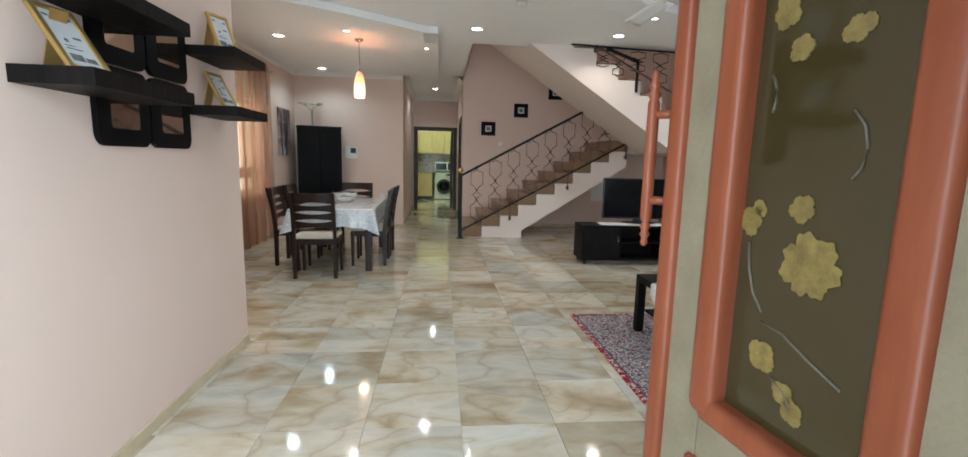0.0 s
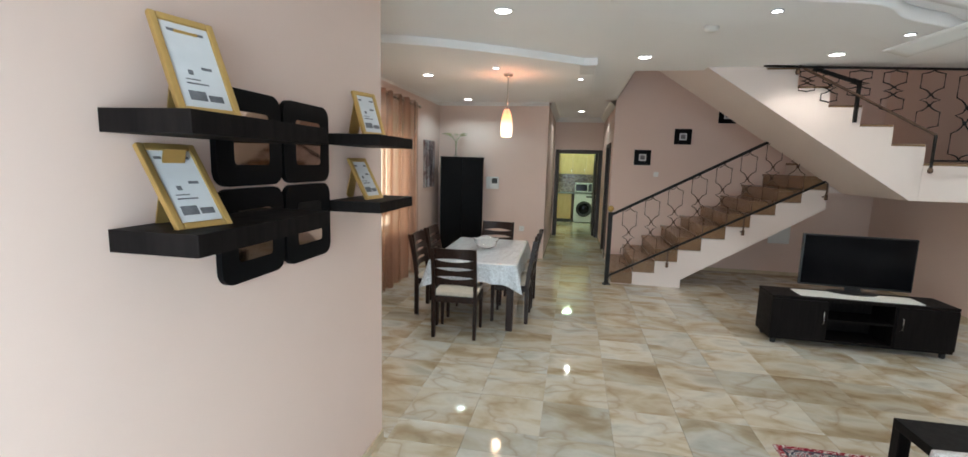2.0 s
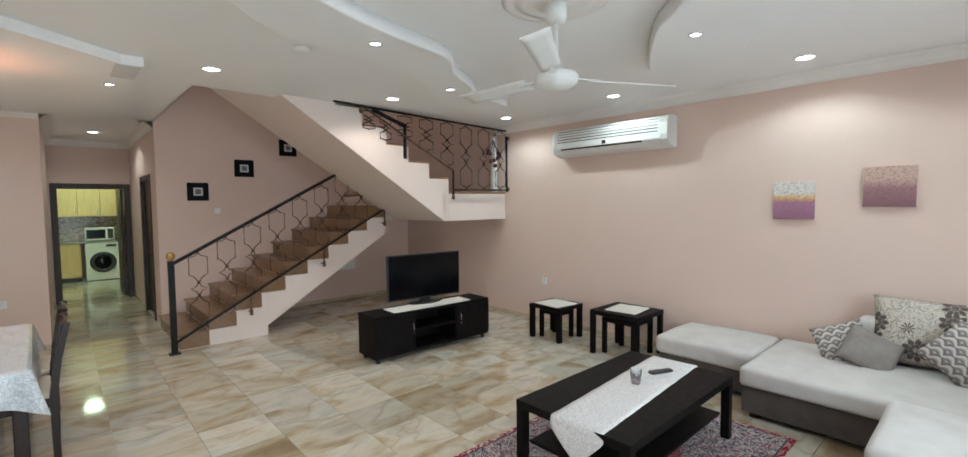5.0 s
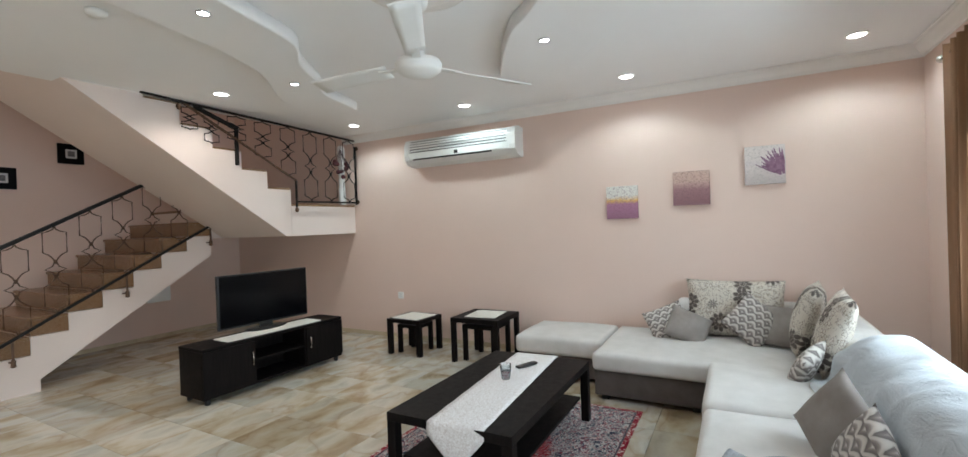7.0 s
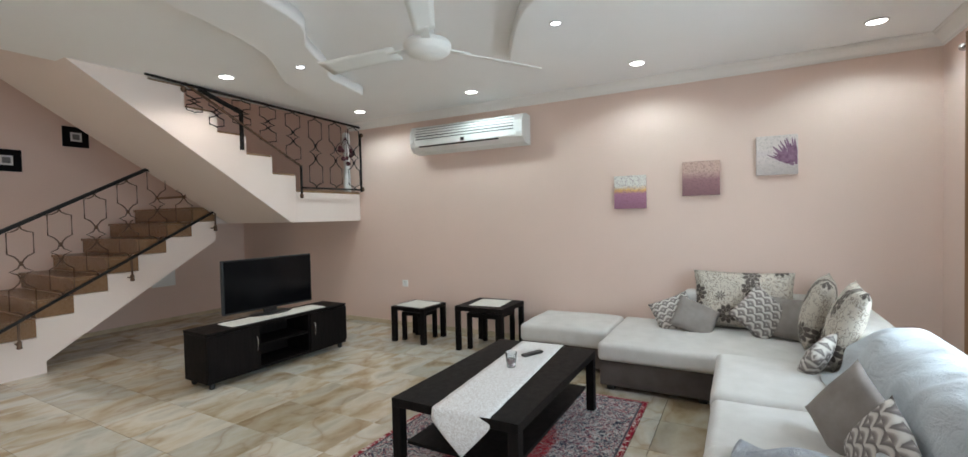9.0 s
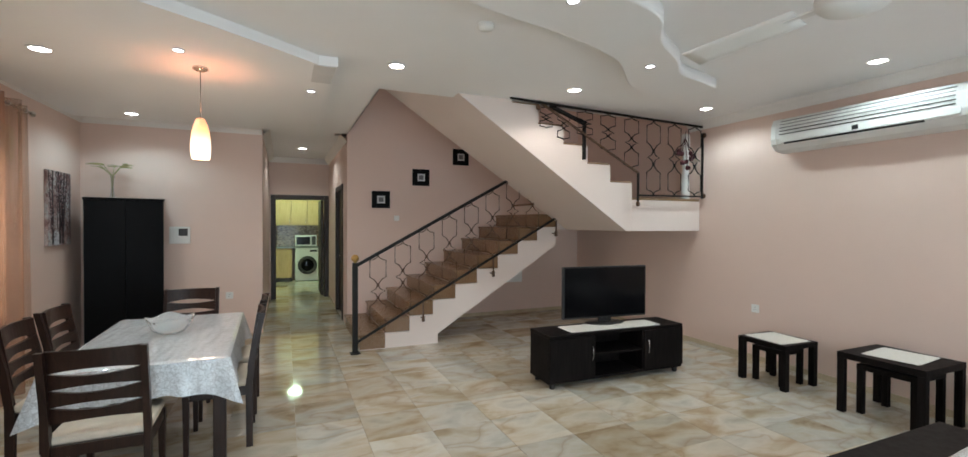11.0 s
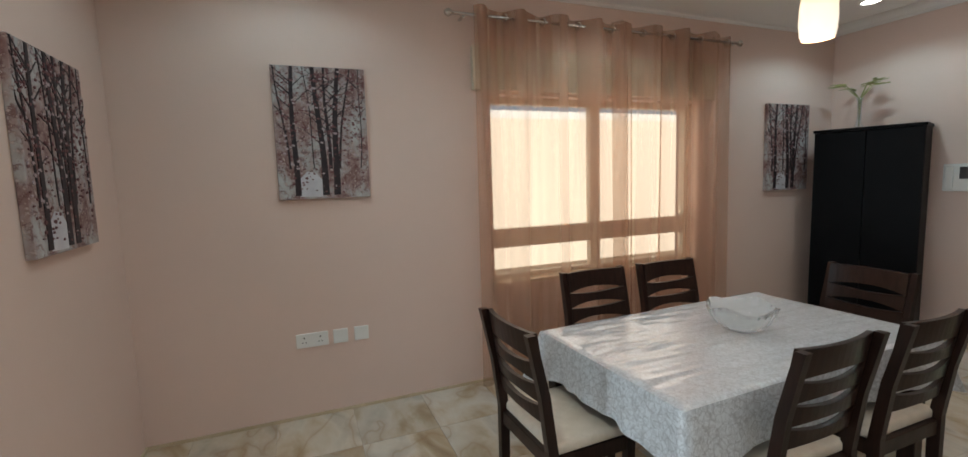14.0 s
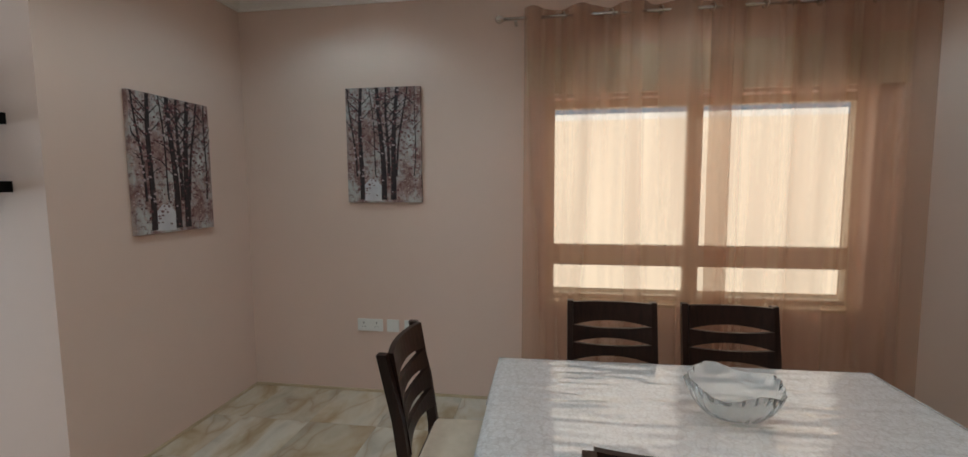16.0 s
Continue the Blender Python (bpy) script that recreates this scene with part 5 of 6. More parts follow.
doily("tv_runner", scallop(1.05, 0.27), (3.38, 6.32, 0.5005), -3, "white lace runner on the television cabinet", CREAM_CLOTH)


# ---- low tables ----
def square_table(name, at, w, d, h, t, leg, label, group, turn=0):
    s = thing(name, at, label, "side table", group, turn)
    part("tabletop", box(-w / 2, -d / 2, h - t, w / 2, d / 2, h, 0.003), BLACKWOOD, s)
    for sx in (-1, 1):
        for sy in (-1, 1):
            cx, cy = sx * (w / 2 - leg / 2 - 0.001), sy * (d / 2 - leg / 2 - 0.001)
            part("leg", box(cx - leg / 2, cy - leg / 2, 0, cx + leg / 2, cy + leg / 2, h - t, 0.003), BLACKWOOD, s)
    return s


NEST = "nested black side tables"
square_table("side_table", (4.82, 4.60, 0), 0.56, 0.58, 0.49, 0.05, 0.05, "black wooden side table with a cream cloth", NEST)
square_table("side_table", (4.84, 4.60, 0), 0.40, 0.40, 0.40, 0.045, 0.045, "small black side table pushed under a larger one", NEST)
square_table("side_table", (4.77, 5.55, 0), 0.46, 0.48, 0.42, 0.045, 0.055, "small black wooden side table with a cream cloth", NEST)
square_table("side_table", (4.78, 5.55, 0), 0.30, 0.31, 0.34, 0.04, 0.045, "tiny black side table pushed under another", NEST)
doily("table_cloth", scallop(0.40, 0.36, amp=0.006), (4.84, 4.60, 0.4905), 6, "cream cloth square lying on the side table", CREAM_CLOTH)
doily("table_cloth", scallop(0.38, 0.40, amp=0.006), (4.77, 5.55, 0.4205), -5, "cream cloth square lying on the small side table", CREAM_CLOTH)

coffee = thing("coffee_table", (2.985, 3.49, 0), "black-brown rectangular coffee table with a lower shelf", "coffee table")
part("tabletop", box(-0.69, -0.395, 0.40, 0.69, 0.395, 0.45, 0.004), BLACKWOOD, coffee)
part("lower_shelf", box(-0.63, -0.335, 0.17, 0.63, 0.335, 0.19, 0.002), BLACKWOOD, coffee)
for sx in (-1, 1):
    for sy in (-1, 1):
        part("leg", box(sx * 0.66 - 0.029, sy * 0.365 - 0.029, 0.006, sx * 0.66 + 0.029, sy * 0.365 + 0.029, 0.40, 0.003), BLACKWOOD, coffee)


def runner():
    """A runner with pointed ends that drop over the table's short sides."""
    L, hw = 0.692, 0.17

    def place(u, v):
        s = u * 2 - 1
        l = s * (L + 0.24)
        over = max(0.0, abs(l) - L)
        wd = hw * (1 - max(0.0, (over - 0.06) / 0.18))
        y = (v * 2 - 1) * max(wd, 0.002)
        if over > 0:
            return (math.copysign(L + 0.006 + 0.012 * math.sin(over * 14), l), y, 0.4525 - over)
        return (l, y, 0.4525 + 0.0012 * math.sin(l * 30 + y * 20))
    return sheet(70, 10, place, None, 0.002)


rn = part("table_runner", runner(), RUNNER)
rn.matrix_world = pose(2.985, 3.47, 0.002, 0, 0, 4)
tagged(rn, "cream lace runner with pointed ends across the coffee table", "table runner")
part("tassel", lathe([(0.004, 0.19), (0.008, 0.185), (0.006, 0.175), (0.012, 0.12), (0.002, 0.118)], 10, at=(-0.71, 0, 0)), CREAM_CLOTH, rn, "cream tassel")
JUICE = Mat("dark_red_drink", (0.12, 0.01, 0.03), 0.1).m
cup = thing("drinking_glass", (3.05, 3.49, 0.4565), "clear glass with dark red drink on the runner", "glass")
part("glass", lathe([(0.028, 0), (0.030, 0.003), (0.040, 0.10), (0.0385, 0.10), (0.028, 0.008), (0.002, 0.007)], 24), BOWLGLASS, cup)
part("drink", lathe([(0.0275, 0.009), (0.0315, 0.045), (0.001, 0.0455)], 24), JUICE, cup, "dark red drink")
rc = thing("remote_control", (3.36, 3.47, 0.4565), "black remote control lying on the runner", "remote control", "", 65)
part("body", box(-0.024, -0.09, 0, 0.024, 0.09, 0.018, 0.007), BLACKPLASTIC, rc)
bm = bmesh.new()
for i in range(3):
    for j in range(6):
        box(-0.015 + 0.011 * i, -0.06 + 0.02 * j, 0.018, -0.007 + 0.011 * i, -0.05 + 0.02 * j, 0.0195, bm=bm)
part("buttons", bm, GREYPLASTIC, rc)


def rug_material():
    k = Mat("persian_rug", (0.3, 0.1, 0.1), 0.95, 0, 0.1)
    sep = k.n("ShaderNodeSeparateXYZ")
    k.link(k.where(), sep.inputs[0])
    ax, ay = k.maths("ABSOLUTE", sep.outputs[0]), k.maths("ABSOLUTE", sep.outputs[1])
    edge = k.maths("MINIMUM", k.maths("SUBTRACT", 1.03, ax), k.maths("SUBTRACT", 0.74, ay))
    vor = k.n("ShaderNodeTexVoronoi", Scale=15.0)
    k.link(k.where(), vor.inputs["Vector"])
    tang = k.noise(26, 3, 0.55, distortion=2.0)
    field = k.ramp(tang, [(0.40, (0.20, 0.015, 0.025)), (0.47, (0.46, 0.04, 0.05)), (0.51, (0.40, 0.035, 0.045)), (0.53, (0.58, 0.54, 0.48)), (0.56, (0.04, 0.05, 0.09)), (0.60, (0.42, 0.05, 0.055))])
    band_col = k.ramp(tang, [(0.41, (0.03, 0.035, 0.06)), (0.45, (0.20, 0.20, 0.22)), (0.485, (0.58, 0.56, 0.53)), (0.53, (0.55, 0.53, 0.51)), (0.55, (0.34, 0.03, 0.045)), (0.575, (0.30, 0.03, 0.04)), (0.595, (0.05, 0.055, 0.09))])
    red = k.ramp(tang, [(0.44, (0.24, 0.015, 0.03)), (0.54, (0.36, 0.03, 0.045)), (0.56, (0.6, 0.52, 0.48))])
    r2 = k.maths("SQRT", k.maths("ADD", k.maths("MULTIPLY", sep.outputs[0], sep.outputs[0]), k.maths("MULTIPLY", k.maths("MULTIPLY", sep.outputs[1], sep.outputs[1]), 2.2)))
    med = k.ramp(k.maths("ADD", r2, k.maths("MULTIPLY", tang, 0.25)), [(0.58, (1, 1, 1)), (0.62, (0, 0, 0))])
    a = k.mix(med, band_col, field)
    inner = k.ramp(edge, [(0.0, (0, 0, 0)), (0.001, (0, 0, 0)), (0.034, (0, 0, 0)), (0.037, (1, 1, 1))])
    a = k.mix(inner, red, a)
    line = k.ramp(edge, [(0.037, (0, 0, 0)), (0.039, (0.9, 0.9, 0.9)), (0.047, (0.9, 0.9, 0.9)), (0.049, (0, 0, 0))])
    a = k.mix(line, a, (0.05, 0.05, 0.07))
    k.color(k.mix(k.ramp(vor.outputs["Distance"], [(0.05, (0.7, 0.7, 0.7)), (0.10, (0, 0, 0))]), a, (0.45, 0.42, 0.40)))
    k.bump(k.noise(320, 2), 0.5, 0.004)
    return k.m


rug = part("rug", box(-1.03, -0.74, 0, 1.03, 0.74, 0.010, 0.003), rug_material())
rug.matrix_world = pose(2.93, 3.51, 0.0005, 0, 0, 0)
tagged(rug, "red, grey and cream patterned Persian rug under the coffee table", "rug")


# ---- the corner sofa ----
def cushion_block(x0, y0, z0, x1, y1, z1, r, puff=0.02):
    bm = box(x0, y0, z0, x1, y1, z1, r, seg=4)
    cx, cy = (x0 + x1) / 2, (y0 + y1) / 2
    bmesh.ops.subdivide_edges(bm, edges=[e for e in bm.edges if e.calc_length() > 0.25], cuts=6, use_grid_fill=True)
    for v in bm.verts:
        if v.co.z > (z0 + z1) / 2:
            u, w = (v.co.x - cx) / (x1 - x0) * 2, (v.co.y - cy) / (y1 - y0) * 2
            v.co.z += puff * max(0, 1 - u * u) * max(0, 1 - w * w) + 0.004 * math.sin(v.co.x * 9 + v.co.y * 7)
    return bm


sofa = thing("corner_sofa", (0, 0, 0), "pale grey velour corner sofa on a dark taupe base", "sofa")
part("base", box(4.10, 2.32, 0.04, 5.18, 3.18, 0.27, 0.01), SOFABASE, sofa, "dark taupe base")
part("base", box(4.45, 3.20, 0.04, 5.18, 4.03, 0.24, 0.01), SOFABASE, sofa, "dark taupe base")
part("base", box(2.20, 1.36, 0.04, 4.10, 2.26, 0.27, 0.01), SOFABASE, sofa, "dark taupe base")
part("base", box(4.10, 1.36, 0.04, 5.18, 2.32, 0.27, 0.01), SOFABASE, sofa, "dark taupe base")
part("seat_cushion", cushion_block(4.06, 1.62, 0.25, 5.18, 3.19, 0.40, 0.045), SOFA, sofa, "", True)
part("seat_cushion", cushion_block(4.42, 3.20, 0.23, 5.18, 4.06, 0.40, 0.05), SOFA, sofa, "", True)
part("seat_cushion", cushion_block(3.115, 1.56, 0.27, 3.97, 2.30, 0.455, 0.055), SOFA, sofa, "", True)
part("seat_cushion", cushion_block(2.30, 1.56, 0.27, 3.105, 2.29, 0.445, 0.055), SOFA, sofa, "", True)
part("backrest", cushion_block(1.92, 1.25, 0.06, 5.18, 1.54, 0.71, 0.09, 0.0), SOFA, sofa, "", True)
part("side_backrest", cushion_block(5.00, 1.60, 0.40, 5.19, 2.62, 0.72, 0.06, 0.0), SOFA, sofa, "", True)
part("armrest", cushion_block(2.08, 1.40, 0.24, 2.33, 2.28, 0.56, 0.08, 0.0), SOFA, sofa, "", True)
for x, y in ((4.16, 2.40), (4.16, 3.10), (5.1, 3.95), (4.5, 3.95), (2.28, 2.18), (3.2, 2.18), (2.28, 1.44), (5.1, 1.44)):
    part("foot", box(x - 0.03, y - 0.03, 0, x + 0.03, y + 0.03, 0.045, 0.004), BLACKPLASTIC, sofa)


def pillow(w, h, t, n=14):
    """A filled cushion lying in the x-z plane, corners drawn out, middle full."""
    bm = bmesh.new()
    rows = {}
    for s in (-1, 1):
        for j in range(n + 1):
            for i in range(n + 1):
                u, v = i / n * 2 - 1, j / n * 2 - 1
                edge = (1 - u * u) * (1 - v * v)
                if s == 1 and (i in (0, n) or j in (0, n)):
                    rows[(s, i, j)] = rows[(-1, i, j)]
                    continue
                pinch = 1 - 0.06 * (1 - abs(u) ** 2) * abs(v) ** 3
                pinch2 = 1 - 0.06 * (1 - abs(v) ** 2) * abs(u) ** 3
                d = t / 2 * max(0.0, edge) ** 0.42 * (1 + 0.05 * math.sin(5 * u + 3 * v))
                rows[(s, i, j)] = bm.verts.new((u * w / 2 * pinch2, s * d, v * h / 2 * pinch))
    for s in (-1, 1):
        for j in range(n):
            for i in range(n):
                q = [rows[(s, i, j)], rows[(s, i + 1, j)], rows[(s, i + 1, j + 1)], rows[(s, i, j + 1)]]
                f = bm.faces.new(q if s < 0 else q[::-1])
                f.smooth = True
    return bm


def floral():
    k = Mat("floral_cushion_fabric", (0.6, 0.55, 0.48), 0.9, 0, 0.2)
    mp = k.n("ShaderNodeMapping")
    mp.inputs["Scale"].default_value = (4.9, 0.0, 4.9)
    k.link(k.where(), mp.inputs[0])
    v = k.n("ShaderNodeTexVoronoi", Scale=1.0, Randomness=0.55)
    k.link(mp.outputs[0], v.inputs["Vector"])
    n2 = k.noise(20, 4, 0.6, distortion=1.5)
    off = k.n("ShaderNodeVectorMath")
    off.operation = "SUBTRACT"
    k.link(mp.outputs[0], off.inputs[0])
    k.link(v.outputs["Position"], off.inputs[1])
    ax = k.n("ShaderNodeSeparateXYZ")
    k.link(off.outputs[0], ax.inputs[0])
    petal = k.maths("ABSOLUTE", k.maths("COSINE", k.maths("MULTIPLY", k.maths("ARCTAN2", ax.outputs[2], ax.outputs[0]), 4.5)))
    reach = k.maths("SUBTRACT", v.outputs["Distance"], k.maths("MULTIPLY", petal, 0.13))
    bloom = k.ramp(k.maths("ADD", reach, k.maths("MULTIPLY", n2, 0.06)), [(0.29, (1, 1, 1)), (0.32, (0, 0, 0))])
    folds = k.ramp(k.maths("ADD", petal, k.maths("MULTIPLY", k.noise(46, 3, 0.6), 0.25)), [(0.22, (0, 0, 0)), (0.32, (1, 1, 1))])
    core = k.ramp(v.outputs["Distance"], [(0.07, (0, 0, 0)), (0.10, (1, 1, 1)), (0.20, (1, 1, 1)), (0.215, (0.4, 0.4, 0.4)), (0.23, (1, 1, 1))])
    dark = k.mix(k.mix(1.0, folds, core, "MULTIPLY"), (0.46, 0.41, 0.36), (0.12, 0.10, 0.09))
    sprig = k.ramp(n2, [(0.49, (0, 0, 0)), (0.515, (0.9, 0.9, 0.9)), (0.55, (0.9, 0.9, 0.9)), (0.57, (0, 0, 0))])
    ground_c = k.mix(sprig, (0.60, 0.55, 0.48), (0.26, 0.22, 0.19))
    k.color(k.mix(bloom, ground_c, dark))
    k.bump(k.noise(300, 2), 0.35, 0.003)
    return k.m


def scales():
    k = Mat("wave_cushion_fabric", (0.4, 0.36, 0.34), 0.85, 0, 0.2)
    s = k.n("ShaderNodeSeparateXYZ")
    k.link(k.where(), s.inputs[0])
    row = k.maths("ADD", k.maths("MULTIPLY", s.outputs[2], 19.0), 50.0)
    half = k.maths("MULTIPLY", k.maths("MODULO", k.maths("FLOOR", row), 2.0), 0.5)
    along = k.maths("SUBTRACT", k.maths("FRACT", k.maths("ADD", k.maths("ADD", k.maths("MULTIPLY", s.outputs[0], 13.0), 50.0), half)), 0.5)
    arch = k.maths("MULTIPLY", k.maths("COSINE", k.maths("MULTIPLY", along, 3.1416)), 0.62)
    f = k.maths("FRACT", k.maths("ADD", k.maths("SUBTRACT", k.maths("FRACT", row), arch), 1.0))
    f2 = k.maths("ADD", f, k.maths("MULTIPLY", k.noise(50, 2), 0.12))
    k.color(k.ramp(f2, [(0.05, (0.62, 0.58, 0.54)), (0.22, (0.55, 0.51, 0.47)), (0.34, (0.16, 0.14, 0.135)), (0.62, (0.24, 0.21, 0.20)), (0.78, (0.34, 0.30, 0.28)), (0.95, (0.62, 0.58, 0.54))]))
    k.bump(k.noise(300, 2), 0.35, 0.003)
    return k.m


FLORAL, SCALES = floral(), scales()


def cushion(at, rot, w, h, t, mat, label):
    ob = part("cushion", pillow(w, h, t), mat)
    ob.matrix_world = pose(*at, *rot)
    return tagged(ob, label, "cushion", "sofa cushions")


FL = "large cream cushion with dark brown flowers on the sofa"
SC = "grey cushion with a woven wave pattern on the sofa"
GR = "plain grey-taupe velvet cushion on the sofa"
cushion((5.00, 2.13, 0.665), (-14, 0, -90), 0.80, 0.52, 0.20, FLORAL, FL)
cushion((4.70, 1.62, 0.68), (-16, 0, 172), 0.66, 0.54, 0.20, FLORAL, FL)
cushion((4.05, 1.55, 0.72), (-20, 0, 176), 0.66, 0.52, 0.18, FLORAL, FL)
cushion((4.82, 2.68, 0.535), (-30, -22, -74), 0.36, 0.32, 0.14, SCALES, SC)
cushion((4.76, 2.50, 0.52), (-42, 24, -84), 0.36, 0.33, 0.14, GREYCUSH, GR)
cushion((4.76, 2.00, 0.60), (-24, 42, -90), 0.36, 0.36, 0.14, SCALES, SC)
cushion((4.78, 1.78, 0.57), (-28, 0, -110), 0.40, 0.36, 0.14, GREYCUSH, GR)
cushion((3.74, 1.74, 0.54), (-30, 20, 150), 0.30, 0.30, 0.12, SCALES, SC)
cushion((2.70, 1.75, 0.605), (-22, 30, 200), 0.31, 0.35, 0.11, GREYCUSH, GR)
cushion((2.44, 1.70, 0.575), (-22, 26, 186), 0.29, 0.31, 0.11, SCALES, SC)


DRAPE = ((1.74, 0.462), (1.70, 0.466), (1.65, 0.49), (1.60, 0.55), (1.57, 0.65), (1.50, 0.745), (1.40, 0.79), (1.29, 0.785), (1.215, 0.72), (1.20, 0.56), (1.205, 0.36))


def throw_cloth():
    """A blanket over the backrest: down the front, over the top and down behind."""
    def place(u, v):
        x = 1.86 + 1.74 * u
        w = 0.016 * math.sin(x * 7 + 5 * v) + 0.011 * math.sin(x * 15 - 9 * v) + 0.006 * math.sin(x * 34 + 14 * v) + 0.03 * noise.noise(Vector((x * 3, v * 7, 0)))
        k = v * (len(DRAPE) - 1)
        i = min(int(k), len(DRAPE) - 2)
        f = k - i
        p0, p1, p2, p3 = DRAPE[max(0, i - 1)], DRAPE[i], DRAPE[i + 1], DRAPE[min(len(DRAPE) - 1, i + 2)]
        y, z = (0.5 * (2 * p1[c] + (p2[c] - p0[c]) * f + (2 * p0[c] - 5 * p1[c] + 4 * p2[c] - p3[c]) * f * f + (3 * p1[c] - p0[c] - 3 * p2[c] + p3[c]) * f ** 3) for c in (0, 1))
        y, z = y + w * 0.7, z + w * 0.55 + 0.02
        if x < 2.42 and y > 1.5:
            z = max(z, 0.605 + w * 0.4 if x < 2.35 else 0.605 - 1.6 * (x - 2.35))
        return (x, y, z)
    return sheet(64, 44, place, None, 0.006)


tw = part("throw_blanket", throw_cloth(), THROW)
part("end_drape", sheet(20, 20, lambda u, v: (1.865 + 0.012 * math.sin(17 * u + 3 * v), 1.20 + 0.40 * u, 0.30 + (0.40 + 0.075 * math.sin(math.pi * u)) * v), None, 0.005), THROW, tw)
tagged(tw, "pale blue-grey blanket draped over the sofa back", "blanket")


def arm_throw():
    def place(u, v):
        y = 1.50 + 0.66 * u
        a = v * math.pi
        w = 0.014 * math.sin(y * 22 + 4 * v) + 0.01 * math.sin(y * 9 + 8 * v)
        return (2.205 - (0.165 + w) * math.cos(a), y + 0.02 * math.sin(5 * v), 0.47 + (0.13 + w) * math.sin(a) - (0.13 if v < 0.02 else 0))
    return sheet(40, 26, place, None, 0.008)


ARMTHROW = mottled("grey_blue_knit", (0.27, 0.275, 0.30), (0.40, 0.41, 0.44), 24, 0.95, 0.9, 110, 0, 0.012)
at = part("throw_blanket", arm_throw(), ARMTHROW)
tagged(at, "grey fringed throw folded over the sofa armrest", "blanket")
bm = bmesh.new()
rnd = random.Random(11)
for i in range(150):
    y, x = rnd.uniform(1.9, 2.17), rnd.uniform(2.08, 2.34)
    p0 = Vector((x, 2.16, 0.56 - abs(x - 2.2) * 0.5))
    tube([p0, p0 + Vector((rnd.uniform(-0.03, 0.03), 0.03, -0.03)), p0 + Vector((rnd.uniform(-0.05, 0.05), rnd.uniform(0.05, 0.09), rnd.uniform(-0.12, -0.06)))], 0.004, 4, bm)
part("fringe", bm, GREYCUSH, at, "grey woollen fringe")

# ---- fixtures ----
ac = thing("air_conditioner", (XR, 5.025, 2.27), "white split air conditioner high on the wall", "air conditioner", "", -90)
AL = 0.725
prof = [(-0.001, 0.0), (-0.001, 0.335), (-0.12, 0.345), (-0.19, 0.325), (-0.225, 0.26), (-0.228, 0.13), (-0.215, 0.075), (-0.16, 0.02), (-0.06, 0.0)]
part("body", prism([(a, b2) for a, b2 in prof], "x", -AL, AL), PLASTIC, ac)
for s in (-1, 1):
    part("end_cap", prism([(a * 1.02 - 0.002 if a < -0.01 else a, b2 * 1.01 - 0.001) for a, b2 in prof], "x", s * AL - (0.0 if s > 0 else 0.05), s * AL + (0.05 if s > 0 else 0.0)), PLASTIC, ac)
for i in range(5):
    t = i / 4
    part("grille_slot", box(-AL + 0.04, -0.236 + 0.012 * max(0, i - 2), 0.165 + 0.033 * i, AL - 0.06, -0.218 + 0.02 * max(0, i - 2), 0.173 + 0.033 * i), GREYPLASTIC if i < 2 else mottled("grey_slot", (0.25, 0.25, 0.25), (0.3, 0.3, 0.3), 5, 0.5), ac)
part("outlet_slot", box(-AL + 0.08, -0.2235, 0.070, AL - 0.25, -0.200, 0.085), BLACKPLASTIC, ac)
part("display", box(-0.03, -0.2335, 0.10, 0.02, -0.226, 0.14, 0.002), BLACKPLASTIC, ac)
part("flap", box(-AL + 0.04, -0.2315, 0.090, AL - 0.03, -0.222, 0.15, 0.003), PLASTIC, ac)

fan = thing("ceiling_fan", (FAN.x, FAN.y, CEIL), "white three-bladed ceiling fan on a plaster rose", "ceiling fan", "", -28)
part("ceiling_rose", lathe([(0.30, 0.0), (0.30, -0.012), (0.27, -0.02), (0.25, -0.012), (0.22, -0.014), (0.20, -0.03), (0.17, -0.03), (0.15, -0.018), (0.10, -0.03), (0.06, -0.03)], 40), PLASTER, fan, "moulded plaster rose")
part("canopy", lathe([(0.062, -0.03), (0.062, -0.10), (0.052, -0.125), (0.016, -0.13)], 24), PLASTIC, fan)
part("down_rod", lathe([(0.014, -0.12), (0.014, -0.40)], 14), PLASTIC, fan)
part("motor_housing", lathe([(0.02, -0.33), (0.034, -0.345), (0.040, -0.385), (0.085, -0.405), (0.120, -0.415), (0.128, -0.43), (0.128, -0.445), (0.120, -0.452), (0.122, -0.462), (0.105, -0.478), (0.075, -0.492), (0.03, -0.50), (0.002, -0.501)], 32), PLASTIC, fan)
for i in range(3):
    a = 120 * i
    def place(u, v):
        r = 0.20 + 0.54 * u
        return (r, (v - 0.5) * (0.10 + 0.03 * u), (v - 0.5) * 0.035)
    bl = part("blade", sheet(8, 4, place, None, 0.005), PLASTIC, fan)
    bl.matrix_local = pose(0, 0, -0.435, 0, 0, a)
    part("blade_arm", box(0.10, -0.022, -0.006, 0.26, 0.022, 0.002, 0.002), PLASTIC, bl)


